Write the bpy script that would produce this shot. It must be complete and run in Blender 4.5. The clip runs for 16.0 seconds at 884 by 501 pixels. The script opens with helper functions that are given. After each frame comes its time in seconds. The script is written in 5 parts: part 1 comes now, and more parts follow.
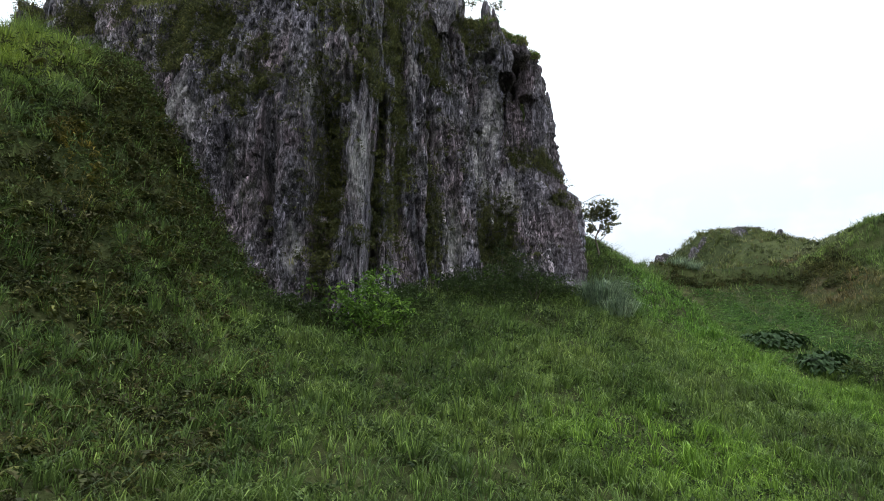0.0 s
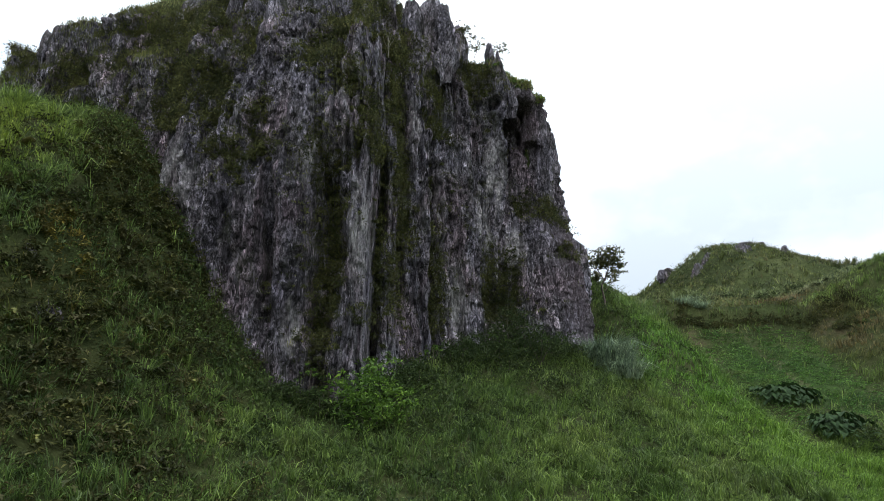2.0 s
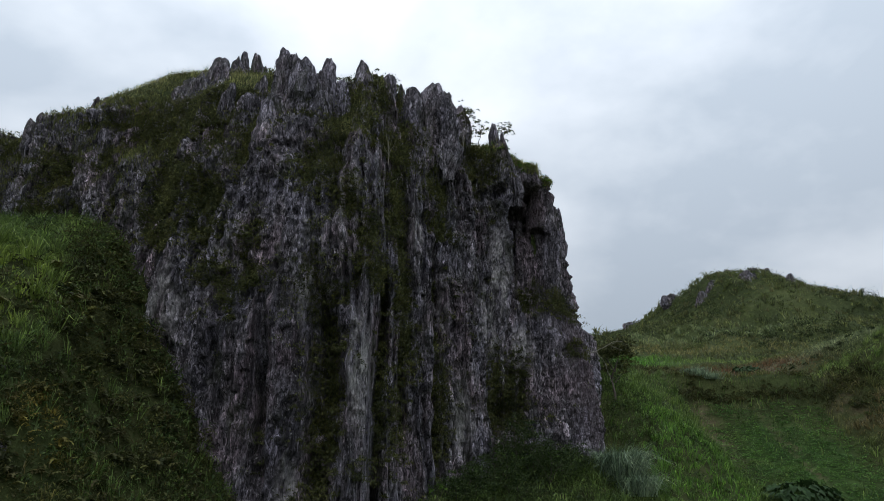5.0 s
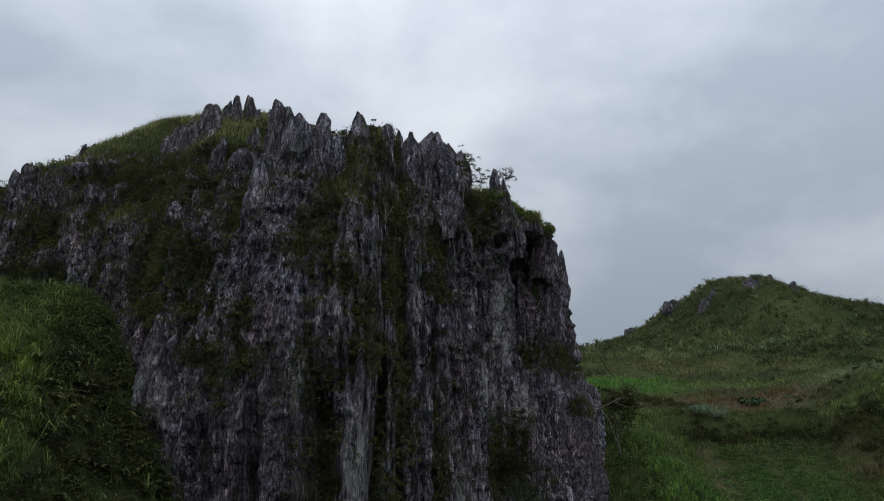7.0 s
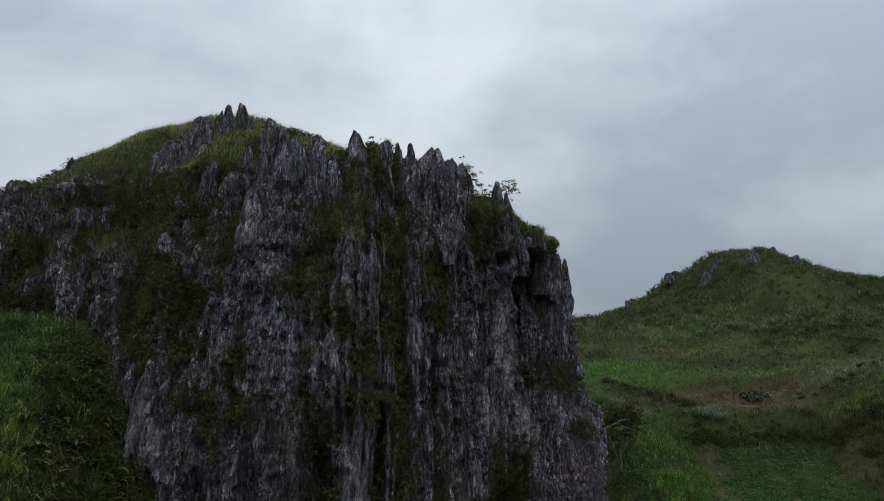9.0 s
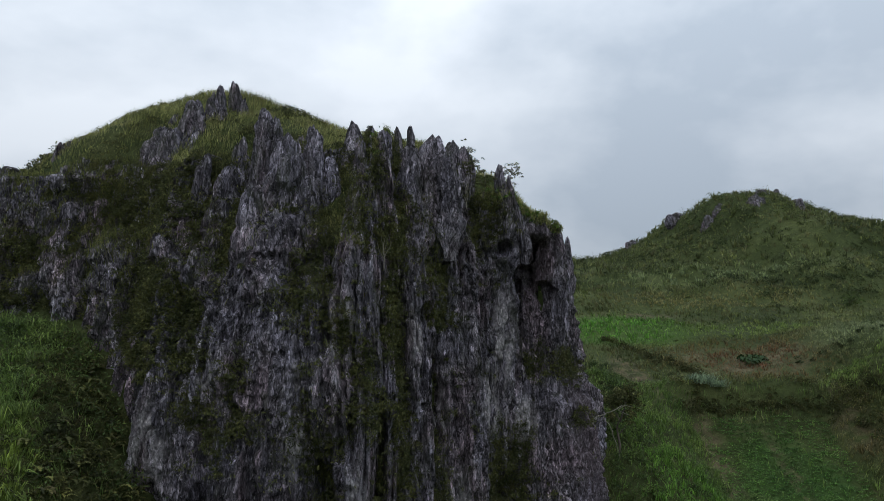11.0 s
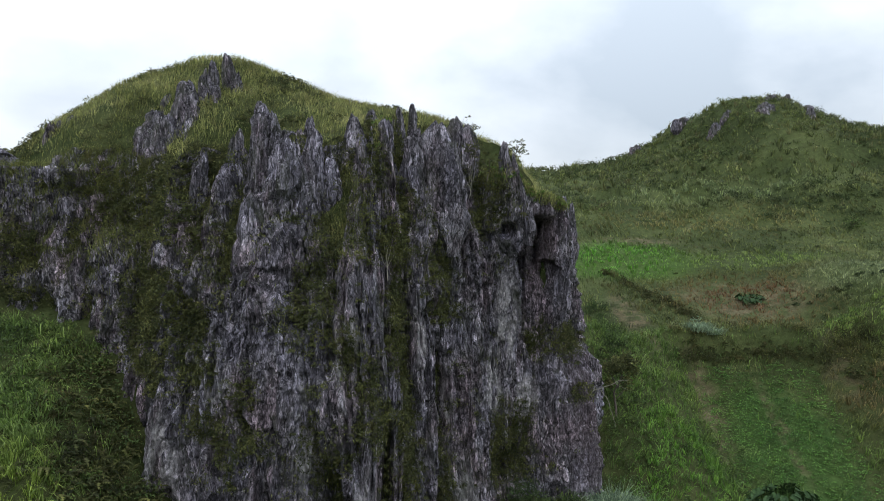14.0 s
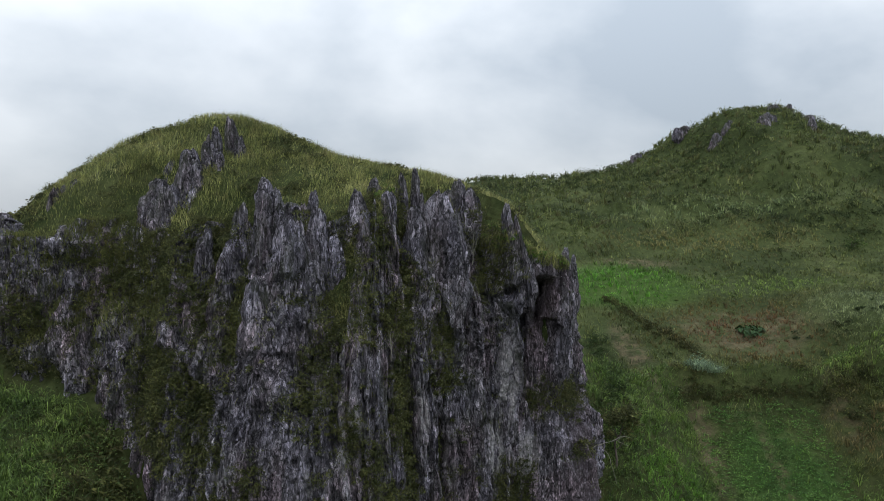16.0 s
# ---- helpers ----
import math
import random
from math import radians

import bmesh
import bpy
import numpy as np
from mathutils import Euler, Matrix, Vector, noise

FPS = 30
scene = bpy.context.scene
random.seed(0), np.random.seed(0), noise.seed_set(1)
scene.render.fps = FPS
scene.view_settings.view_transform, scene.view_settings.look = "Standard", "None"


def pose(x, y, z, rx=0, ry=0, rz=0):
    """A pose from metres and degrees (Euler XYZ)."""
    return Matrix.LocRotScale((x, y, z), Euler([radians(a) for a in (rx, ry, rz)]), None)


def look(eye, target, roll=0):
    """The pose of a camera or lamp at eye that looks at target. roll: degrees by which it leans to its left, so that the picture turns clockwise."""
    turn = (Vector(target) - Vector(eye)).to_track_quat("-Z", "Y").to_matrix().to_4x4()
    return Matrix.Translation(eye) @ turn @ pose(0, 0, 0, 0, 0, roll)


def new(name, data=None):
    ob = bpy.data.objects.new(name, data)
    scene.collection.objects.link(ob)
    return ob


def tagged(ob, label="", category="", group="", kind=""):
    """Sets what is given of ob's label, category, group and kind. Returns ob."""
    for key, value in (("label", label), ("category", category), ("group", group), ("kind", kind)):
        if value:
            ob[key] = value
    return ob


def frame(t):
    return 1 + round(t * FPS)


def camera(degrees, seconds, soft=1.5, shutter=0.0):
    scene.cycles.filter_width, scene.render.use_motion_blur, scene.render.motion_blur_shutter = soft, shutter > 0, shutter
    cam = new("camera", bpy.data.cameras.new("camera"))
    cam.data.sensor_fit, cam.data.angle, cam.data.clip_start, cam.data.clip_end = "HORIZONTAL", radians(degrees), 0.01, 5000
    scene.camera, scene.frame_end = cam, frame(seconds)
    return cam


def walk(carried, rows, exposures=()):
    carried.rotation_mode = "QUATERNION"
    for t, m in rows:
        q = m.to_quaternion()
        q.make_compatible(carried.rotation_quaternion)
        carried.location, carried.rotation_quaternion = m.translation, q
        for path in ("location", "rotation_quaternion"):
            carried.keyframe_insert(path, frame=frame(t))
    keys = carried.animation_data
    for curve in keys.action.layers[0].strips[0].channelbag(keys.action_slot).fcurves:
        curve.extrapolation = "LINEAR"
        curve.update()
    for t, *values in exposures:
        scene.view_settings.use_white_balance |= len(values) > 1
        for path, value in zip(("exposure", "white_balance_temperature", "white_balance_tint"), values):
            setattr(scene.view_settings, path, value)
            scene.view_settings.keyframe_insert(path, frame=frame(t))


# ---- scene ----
cam = camera(64.1, 16.0, 0.75)
METRES, EYE, TILT, LEAN, TURN = 32.0, 2.0, 19.3, 0.0, 0.0
ROWS = [
    (0.0, 0.0, 0.0, 0.0, 0.0, 0.0, -0.0),
    (0.5, -0.0002, 0.0075, 0.0169, 0.0, -0.08, -0.01),
    (1.0, -0.0002, 0.0169, 0.0443, 0.03, -0.09, -0.02),
    (1.5, -0.0013, 0.0256, 0.0743, 0.05, -0.11, -0.03),
    (2.0, -0.0041, 0.0333, 0.1053, 0.06, -0.12, -0.04),
    (2.5, -0.0081, 0.042, 0.137, 0.04, -0.13, -0.0),
    (3.0, -0.0104, 0.0514, 0.1686, 0.04, -0.16, 0.03),
    (3.5, -0.0115, 0.0624, 0.1996, 0.02, -0.19, 0.07),
    (4.0, -0.0114, 0.0733, 0.2303, 0.01, -0.23, 0.1),
    (6.5, -0.0098, 0.1295, 0.3838, 0.01, -0.89, 0.25),
    (7.0, -0.0095, 0.14, 0.4146, 0.01, -1.35, 0.26),
    (7.5, -0.0092, 0.1509, 0.4457, 0.03, -1.8, 0.25),
    (8.0, -0.0095, 0.163, 0.4755, 0.03, -2.38, 0.26),
    (8.5, -0.0092, 0.1752, 0.5039, 0.04, -3.57, 0.25),
    (9.0, -0.009, 0.186, 0.5325, 0.05, -5.19, 0.24),
    (11.5, -0.0113, 0.2356, 0.6715, 0.04, -12.99, 0.2),
    (12.0, -0.0119, 0.2455, 0.7009, 0.05, -14.69, 0.2),
    (12.5, -0.0123, 0.2565, 0.7302, 0.07, -16.38, 0.18),
    (13.0, -0.0126, 0.2667, 0.759, 0.1, -18.1, 0.16),
    (13.5, -0.0133, 0.2768, 0.7886, 0.1, -19.83, 0.16),
    (14.0, -0.0145, 0.287, 0.8186, 0.1, -21.32, 0.18),
    (14.5, -0.0162, 0.2975, 0.8494, 0.1, -22.0, 0.19),
    (15.0, -0.0168, 0.3081, 0.8809, 0.1, -22.06, 0.19),
    (15.5, -0.0177, 0.3193, 0.9118, 0.1, -22.07, 0.18),
    (16.0, -0.0185, 0.3298, 0.9428, 0.11, -22.3, 0.19),
]
EXPOSURES = [(0.0, 0.15, 6350, 10), (2.0, 0.05, 6300, 10), (4.0, -0.4, 6200, 10), (6.5, -1.07, 6120, 11), (8.0, -1.13, 6080, 11), (9.0, -1.11, 6080, 11),
             (11.5, -0.56, 6100, 10), (14.0, -0.04, 6200, 10), (16.0, -0.34, 6220, 10)]
walk(cam, [(t, pose(0, 0, EYE, TILT, LEAN, TURN) @ pose(METRES * x, METRES * y, METRES * z, 90 + pitch, roll, yaw)) for t, x, y, z, yaw, pitch, roll in ROWS], EXPOSURES)

# ---- world and sun: a bright overcast sky ----
SUN_ELEVATION, SUN_TURN = 60.0, 172.0
world = bpy.data.worlds.new("overcast_sky")
scene.world = world
world.use_nodes = True
wn, wl = world.node_tree.nodes, world.node_tree.links
wn.clear()
sky = wn.new("ShaderNodeTexSky")
sky.sky_type, sky.sun_disc = "NISHITA", False
sky.sun_elevation, sky.sun_rotation = radians(SUN_ELEVATION), radians(SUN_TURN)
sky_bg = wn.new("ShaderNodeBackground")
sky_bg.inputs["Strength"].default_value = 0.10
wl.new(sky.outputs[0], sky_bg.inputs["Color"])
co = wn.new("ShaderNodeTexCoord")
stretch = wn.new("ShaderNodeMapping")
stretch.inputs["Scale"].default_value = (1.0, 1.0, 1.7)
stretch.inputs["Location"].default_value = (0.35, 0.1, 0.2)
wl.new(co.outputs["Generated"], stretch.inputs["Vector"])
billow = wn.new("ShaderNodeTexNoise")
billow.inputs["Scale"].default_value, billow.inputs["Detail"].default_value = 2.1, 6.0
billow.inputs["Roughness"].default_value = 0.5
billow.inputs["Distortion"].default_value = 0.1
wl.new(stretch.outputs[0], billow.inputs["Vector"])
ramp = wn.new("ShaderNodeValToRGB")
ramp.color_ramp.elements[0].position, ramp.color_ramp.elements[0].color = 0.38, (0.55, 0.61, 0.67, 1)
ramp.color_ramp.elements[1].position, ramp.color_ramp.elements[1].color = 0.62, (0.95, 0.98, 1.0, 1)
wl.new(billow.outputs["Fac"], ramp.inputs["Fac"])
cloud_bg = wn.new("ShaderNodeBackground")
wl.new(ramp.outputs[0], cloud_bg.inputs["Color"])
updown = wn.new("ShaderNodeSeparateXYZ")
wl.new(co.outputs["Generated"], updown.inputs[0])
zenith = wn.new("ShaderNodeMapRange")
zenith.inputs["From Min"].default_value, zenith.inputs["From Max"].default_value = 0.0, 1.0
zenith.inputs["To Min"].default_value, zenith.inputs["To Max"].default_value = 0.9, 3.1
wl.new(updown.outputs["Z"], zenith.inputs["Value"])
wl.new(zenith.outputs[0], cloud_bg.inputs["Strength"])
cover = wn.new("ShaderNodeMixShader")
cover.inputs["Fac"].default_value = 0.9
wl.new(sky_bg.outputs[0], cover.inputs[1])
wl.new(cloud_bg.outputs[0], cover.inputs[2])
sky_out = wn.new("ShaderNodeOutputWorld")
wl.new(cover.outputs[0], sky_out.inputs["Surface"])

sun = new("sun", bpy.data.lights.new("sun", "SUN"))
sun.data.energy, sun.data.angle, sun.data.color = 0.8, radians(28), (1.0, 0.97, 0.93)
sun.matrix_world = look((10 * math.sin(radians(SUN_TURN)) * math.cos(radians(SUN_ELEVATION)), 10 * math.cos(radians(SUN_TURN)) * math.cos(radians(SUN_ELEVATION)), 10 * math.sin(radians(SUN_ELEVATION))), (0, 0, 0))

# ---- numeric helpers ----


def lattice(ix, iy, iz, seed):
    """A random value in -1..1 for each whole-numbered place."""
    h = (ix.astype(np.int64) * 374761393 + iy.astype(np.int64) * 668265263 + iz.astype(np.int64) * 2147483647 + seed * 974711) & 0xFFFFFFFF
    h = ((h ^ (h >> 13)) * 1274126177) & 0xFFFFFFFF
    h = ((h ^ (h >> 16)) * 2246822519) & 0xFFFFFFFF
    return ((h ^ (h >> 15)) & 0xFFFFFF) / float(0x7FFFFF) - 1.0


def vnoise(x, y, z=None, seed=0):
    x, y = np.asarray(x, float), np.asarray(y, float)
    z = np.zeros_like(x) if z is None else np.asarray(z, float)
    fx, fy, fz = np.floor(x), np.floor(y), np.floor(z)
    u, v, w = x - fx, y - fy, z - fz
    u, v, w = u * u * (3 - 2 * u), v * v * (3 - 2 * v), w * w * (3 - 2 * w)
    out = 0
    for dx in (0, 1):
        for dy in (0, 1):
            for dz in (0, 1):
                out = out + lattice(fx + dx, fy + dy, fz + dz, seed) * (u if dx else 1 - u) * (v if dy else 1 - v) * (w if dz else 1 - w)
    return out


def fbm(x, y, z=None, octaves=4, seed=0, gain=0.5):
    out, amp = 0, 1.0
    for k in range(octaves):
        out = out + amp * vnoise(np.asarray(x) * 2 ** k, np.asarray(y) * 2 ** k, None if z is None else np.asarray(z) * 2 ** k, seed + 17 * k)
        amp *= gain
    return out


def smooth(a, b, x):
    t = np.clip((np.asarray(x, float) - a) / (b - a), 0, 1)
    return t * t * (3 - 2 * t)


def mesh_of(name, verts, quads=None, tris=None, smooth_shade=False):
    """A mesh from arrays of places and of corner numbers."""
    me = bpy.data.meshes.new(name)
    quads = np.zeros((0, 4), np.int32) if quads is None else np.asarray(quads, np.int32)
    tris = np.zeros((0, 3), np.int32) if tris is None else np.asarray(tris, np.int32)
    me.vertices.add(len(verts))
    me.vertices.foreach_set("co", np.asarray(verts, np.float32).ravel())
    corners = np.concatenate([quads.ravel(), tris.ravel()])
    me.loops.add(len(corners))
    me.loops.foreach_set("vertex_index", corners.astype(np.int32))
    starts = np.concatenate([np.arange(len(quads)) * 4, len(quads) * 4 + np.arange(len(tris)) * 3]).astype(np.int32)
    me.polygons.add(len(starts))
    me.polygons.foreach_set("loop_start", starts)
    me.polygons.foreach_set("use_smooth", np.full(len(starts), smooth_shade))
    me.update(calc_edges=True)
    me.validate()
    return me


def grid_quads(nu, nv):
    a = (np.arange(nu - 1)[:, None] * nv + np.arange(nv - 1)[None, :]).ravel()
    return np.stack([a, a + nv, a + nv + 1, a + 1], 1)


def thing(name, me, material, label="", category="", group="", kind="", parent=None):
    ob = new(name, me)
    if material:
        me.materials.append(material)
    if parent:
        ob.parent = parent
    return tagged(ob, label, category, group, kind)


def base_empty(name, x, y, z, label, category, group=""):
    ob = new(name)
    ob.location = (x, y, z)
    ob.empty_display_size = 0.2
    return tagged(ob, label, category, group)


# ---- materials ----
class Nodes:
    """Short forms for building a node material."""

    def __init__(self, name):
        self.mat = bpy.data.materials.new(name)
        self.mat.use_nodes = True
        self.n, self.l = self.mat.node_tree.nodes, self.mat.node_tree.links
        self.bsdf = self.n["Principled BSDF"]
        self.out = self.n["Material Output"]
        self.where = self.n.new("ShaderNodeTexCoord").outputs["Object"]

    def noise(self, scale, detail=4.0, rough=0.55, squash=(1, 1, 1), shift=(0, 0, 0)):
        m = self.n.new("ShaderNodeMapping")
        m.inputs["Scale"].default_value, m.inputs["Location"].default_value = squash, shift
        self.l.new(self.where, m.inputs["Vector"])
        t = self.n.new("ShaderNodeTexNoise")
        t.inputs["Scale"].default_value, t.inputs["Detail"].default_value, t.inputs["Roughness"].default_value = scale, detail, rough
        self.l.new(m.outputs[0], t.inputs["Vector"])
        return t.outputs["Fac"]

    def ramp(self, fac, *stops):
        r = self.n.new("ShaderNodeValToRGB")
        e = r.color_ramp.elements
        while len(e) < len(stops):
            e.new(0.5)
        for k, (p, c) in enumerate(stops):
            e[k].position = p
            e[k].color = (*c, 1) if len(c) == 3 else c
        self.l.new(fac, r.inputs["Fac"])
        return r.outputs["Color"]

    def mix(self, fac, a, b, how="MIX"):
        m = self.n.new("ShaderNodeMix")
        m.data_type, m.blend_type = "RGBA", how
        for k, v in ((0, fac), (6, a), (7, b)):
            if isinstance(v, bpy.types.NodeSocket):
                self.l.new(v, m.inputs[k])
            elif k == 0:
                m.inputs[k].default_value = v
            else:
                m.inputs[k].default_value = (*v, 1)
        return m.outputs[2]

    def math(self, how, a, b=0.0):
        m = self.n.new("ShaderNodeMath")
        m.operation = how
        for k, v in ((0, a), (1, b)):
            if isinstance(v, bpy.types.NodeSocket):
                self.l.new(v, m.inputs[k])
            else:
                m.inputs[k].default_value = v
        return m.outputs[0]

    def spot(self, centre, size, soft=0.5):
        """1 within an ellipsoid round a place, fading to 0 at its edge."""
        m = self.n.new("ShaderNodeMapping")
        m.inputs["Location"].default_value = [-c / s for c, s in zip(centre, size)]
        m.inputs["Scale"].default_value = [1 / s for s in size]
        self.l.new(self.where, m.inputs["Vector"])
        d = self.n.new("ShaderNodeVectorMath")
        d.operation = "LENGTH"
        self.l.new(m.outputs[0], d.inputs[0])
        r = self.n.new("ShaderNodeMapRange")
        r.interpolation_type = "SMOOTHSTEP"
        r.inputs["From Min"].default_value, r.inputs["From Max"].default_value = 1.0, soft
        self.l.new(d.outputs["Value"], r.inputs["Value"])
        return r.outputs[0]

    def bump(self, height, strength, distance):
        b = self.n.new("ShaderNodeBump")
        b.inputs["Strength"].default_value, b.inputs["Distance"].default_value = strength, distance
        self.l.new(height, b.inputs["Height"])
        self.l.new(b.outputs[0], self.bsdf.inputs["Normal"])

    def finish(self, colour, rough=0.8, translucent=0.0, spec=0.3):
        self.l.new(colour, self.bsdf.inputs["Base Color"])
        self.bsdf.inputs["Roughness"].default_value = rough
        self.bsdf.inputs["Specular IOR Level"].default_value = spec
        if translucent:
            t = self.n.new("ShaderNodeBsdfTranslucent")
            self.l.new(colour, t.inputs["Color"])
            m = self.n.new("ShaderNodeMixShader")
            m.inputs["Fac"].default_value = translucent
            self.l.new(self.bsdf.outputs[0], m.inputs[1])
            self.l.new(t.outputs[0], m.inputs[2])
            self.l.new(m.outputs[0], self.out.inputs["Surface"])
        return self.mat


def island(k):
    g = k.n.new("ShaderNodeNewGeometry")
    return g.outputs["Random Per Island"]


def leaf_material(name, dark, mid, light, patch=0.25, translucent=0.3, tan=0.0, rough=0.55, tints=()):
    k = Nodes(name)
    big = k.ramp(k.noise(patch, 4, 0.6), (0.32, dark), (0.5, mid), (0.68, light))
    small = k.ramp(k.noise(patch * 7, 3, 0.6), (0.3, (0.6, 0.6, 0.6)), (0.7, (1.35, 1.35, 1.25)))
    each = k.ramp(island(k), (0.0, (0.4, 0.45, 0.4)), (0.5, (0.95, 0.95, 0.95)), (0.85, (1.5, 1.45, 1.3)), (1.0, (2.3, 2.1, 1.9)))
    colour = k.mix(1.0, k.mix(1.0, big, small, "MULTIPLY"), each, "MULTIPLY")
    if tan:
        dry = k.ramp(k.noise(patch * 2.3, 4, 0.6, shift=(7, 3, 1)), (0.5, (0, 0, 0)), (0.68, (tan, tan, tan)))
        colour = k.mix(dry, colour, (0.16, 0.12, 0.05))
    for centre, size, tint in tints:
        ragged = k.ramp(k.noise(0.5, 4, 0.7, shift=(4, 6, 1)), (0.3, (0.5, 0.5, 0.5)), (0.55, (1, 1, 1)))
        colour = k.mix(k.math("MULTIPLY", k.spot(centre, size, 0.35), ragged), colour, k.mix(1.0, tint, each, "MULTIPLY"))
    return k.finish(colour, rough, translucent, 0.35)


def rock_material():
    k = Nodes("fluted_limestone")
    broad = k.ramp(k.noise(0.35, 5, 0.62, (1, 1, 0.4)), (0.32, (0.122, 0.108, 0.126)), (0.5, (0.196, 0.178, 0.200)), (0.68, (0.290, 0.268, 0.294)))
    hue = k.ramp(k.noise(0.55, 4, 0.6, (1, 1, 0.5), (6, 1, 3)), (0.38, (1.10, 0.96, 0.98)), (0.5, (1, 1, 1)), (0.62, (0.96, 0.98, 1.06)))
    streak = k.ramp(k.noise(2.8, 6, 0.7, (1, 1, 0.15)), (0.36, (0.38, 0.38, 0.39)), (0.5, (0.94, 0.94, 0.95)), (0.64, (1.65, 1.65, 1.65)))
    grain = k.ramp(k.noise(9.0, 7, 0.78, (1, 1, 0.42)), (0.37, (0.42, 0.42, 0.42)), (0.50, (0.94, 0.94, 0.94)), (0.63, (1.6, 1.6, 1.6)))
    colour = k.mix(1.0, k.mix(1.0, k.mix(1.0, broad, hue, "MULTIPLY"), streak, "MULTIPLY"), grain, "MULTIPLY")
    lines = k.ramp(k.noise(19.0, 5, 0.65, (1, 1, 0.11), (2, 2, 2)), (0.36, (0.5, 0.5, 0.5)), (0.5, (1, 1, 1)), (0.64, (1.5, 1.5, 1.5)))
    colour = k.mix(1.0, colour, lines, "MULTIPLY")
    # shards: facets of differing tone with thin cracks between
    warp = k.n.new("ShaderNodeTexNoise")
    warp.inputs["Scale"].default_value, warp.inputs["Detail"].default_value = 1.8, 5.0
    k.l.new(k.where, warp.inputs["Vector"])
    push = k.n.new("ShaderNodeVectorMath")
    push.operation = "MULTIPLY_ADD"
    push.inputs[1].default_value = (0.5, 0.5, 0.9)
    k.l.new(warp.outputs["Color"], push.inputs[0])
    k.l.new(k.where, push.inputs[2])
    plain, k.where = k.where, push.outputs[0]
    cracks = None
    for scale, squash, low, high in ((2.6, (1, 1, 0.17), 0.6, 1.5), (8.0, (1, 1, 0.24), 0.58, 1.45)):
        m = k.n.new("ShaderNodeMapping")
        m.inputs["Scale"].default_value = squash
        k.l.new(k.where, m.inputs["Vector"])
        cell = k.n.new("ShaderNodeTexVoronoi")
        cell.inputs["Scale"].default_value = scale
        k.l.new(m.outputs[0], cell.inputs["Vector"])
        tone = k.n.new("ShaderNodeSeparateColor")
        k.l.new(cell.outputs["Color"], tone.inputs[0])
        colour = k.mix(1.0, colour, k.ramp(tone.outputs[0], (0.1, (low, low, low)), (0.9, (high, high, high))), "MULTIPLY")
        rim = k.n.new("ShaderNodeTexVoronoi")
        rim.feature = "DISTANCE_TO_EDGE"
        rim.inputs["Scale"].default_value = scale
        k.l.new(m.outputs[0], rim.inputs["Vector"])
        line = k.ramp(rim.outputs["Distance"], (0.0, (0.22, 0.22, 0.22)), (0.07, (1, 1, 1)))
        colour = k.mix(1.0, colour, line, "MULTIPLY")
        cracks = line if cracks is None else k.mix(1.0, cracks, line, "MULTIPLY")
    k.where = plain
    # pale fresh breaks where slabs have come off
    fresh = k.noise(1.3, 5, 0.7, (1, 1, 0.3), (3, 1, 8))
    patches = None
    for centre, size in (((-3.7, 28.4, 16.8), (0.7, 3.2, 3.6)), ((2.6, 39.0, 21.0), (1.5, 3.0, 3.2)), ((4.2, 40.0, 19.6), (1.2, 3.0, 2.2)), ((3.1, 39.7, 24.3), (1.1, 3.0, 4.4)), ((-8.2, 30.8, 30.5), (1.2, 2.5, 2.6)),
                         ((-6.2, 28.0, 21.5), (0.8, 2.6, 3.6)), ((-12.9, 30.0, 19.8), (1.3, 2.5, 2.8)), ((-6.4, 28.0, 12.0), (0.5, 2.6, 1.6)), ((-4.6, 28.8, 24.6), (0.7, 2.6, 2.6)),
                         ((0.8, 36.0, 15.5), (0.9, 3.0, 3.0)), ((-0.4, 34.5, 21.0), (0.6, 2.8, 3.4)), ((-1.6, 32.6, 24.5), (0.5, 2.6, 2.6)), ((-10.3, 29.5, 22.6), (0.7, 2.2, 0.8))):
        s = k.spot(centre, size, 0.2)
        patches = s if patches is None else k.math("MAXIMUM", patches, s)
    pale = k.math("MULTIPLY", patches, k.math("MULTIPLY", k.math("SUBTRACT", fresh, 0.42), 7.0))
    clamp = k.n.new("ShaderNodeClamp")
    k.l.new(pale, clamp.inputs["Value"])
    colour = k.mix(clamp.outputs[0], colour, k.mix(1.0, (0.47, 0.445, 0.45), grain, "MULTIPLY"))
    flecks = k.ramp(k.noise(7.5, 4, 0.75, (1, 1, 0.7), (9, 9, 2)), (0.60, (0, 0, 0)), (0.66, (0.7, 0.7, 0.7)))
    colour = k.mix(flecks, colour, (0.44, 0.43, 0.43))
    # reddish seep under the overhang, darkened for the hollow's shade, and green film
    shaded_seep = k.math("MULTIPLY", k.spot((5.2, 41.5, 28.5), (1.7, 3.5, 3.6), 0.3), 0.5)
    colour = k.mix(shaded_seep, colour, k.mix(1.0, (0.085, 0.060, 0.064), grain, "MULTIPLY"))
    rusty = k.math("MULTIPLY", k.spot((8.2, 41.6, 19.0), (2.4, 2.6, 8.0), 0.3), 0.45)
    colour = k.mix(rusty, colour, k.mix(1.0, (0.15, 0.112, 0.125), grain, "MULTIPLY"))
    moss = k.ramp(k.noise(0.8, 5, 0.7, (1, 1, 0.35), (5, 2, 4)), (0.54, (0, 0, 0)), (0.66, (0.5, 0.5, 0.5)))
    colour = k.mix(moss, colour, (0.06, 0.068, 0.035))
    k.bump(k.math("ADD", k.math("ADD", k.noise(6.0, 7, 0.72, (1, 1, 0.45)), k.math("MULTIPLY", k.noise(20.0, 4, 0.7, (1, 1, 0.8)), 0.4)), k.math("MULTIPLY", cracks, 0.4)), 1.0, 0.22)
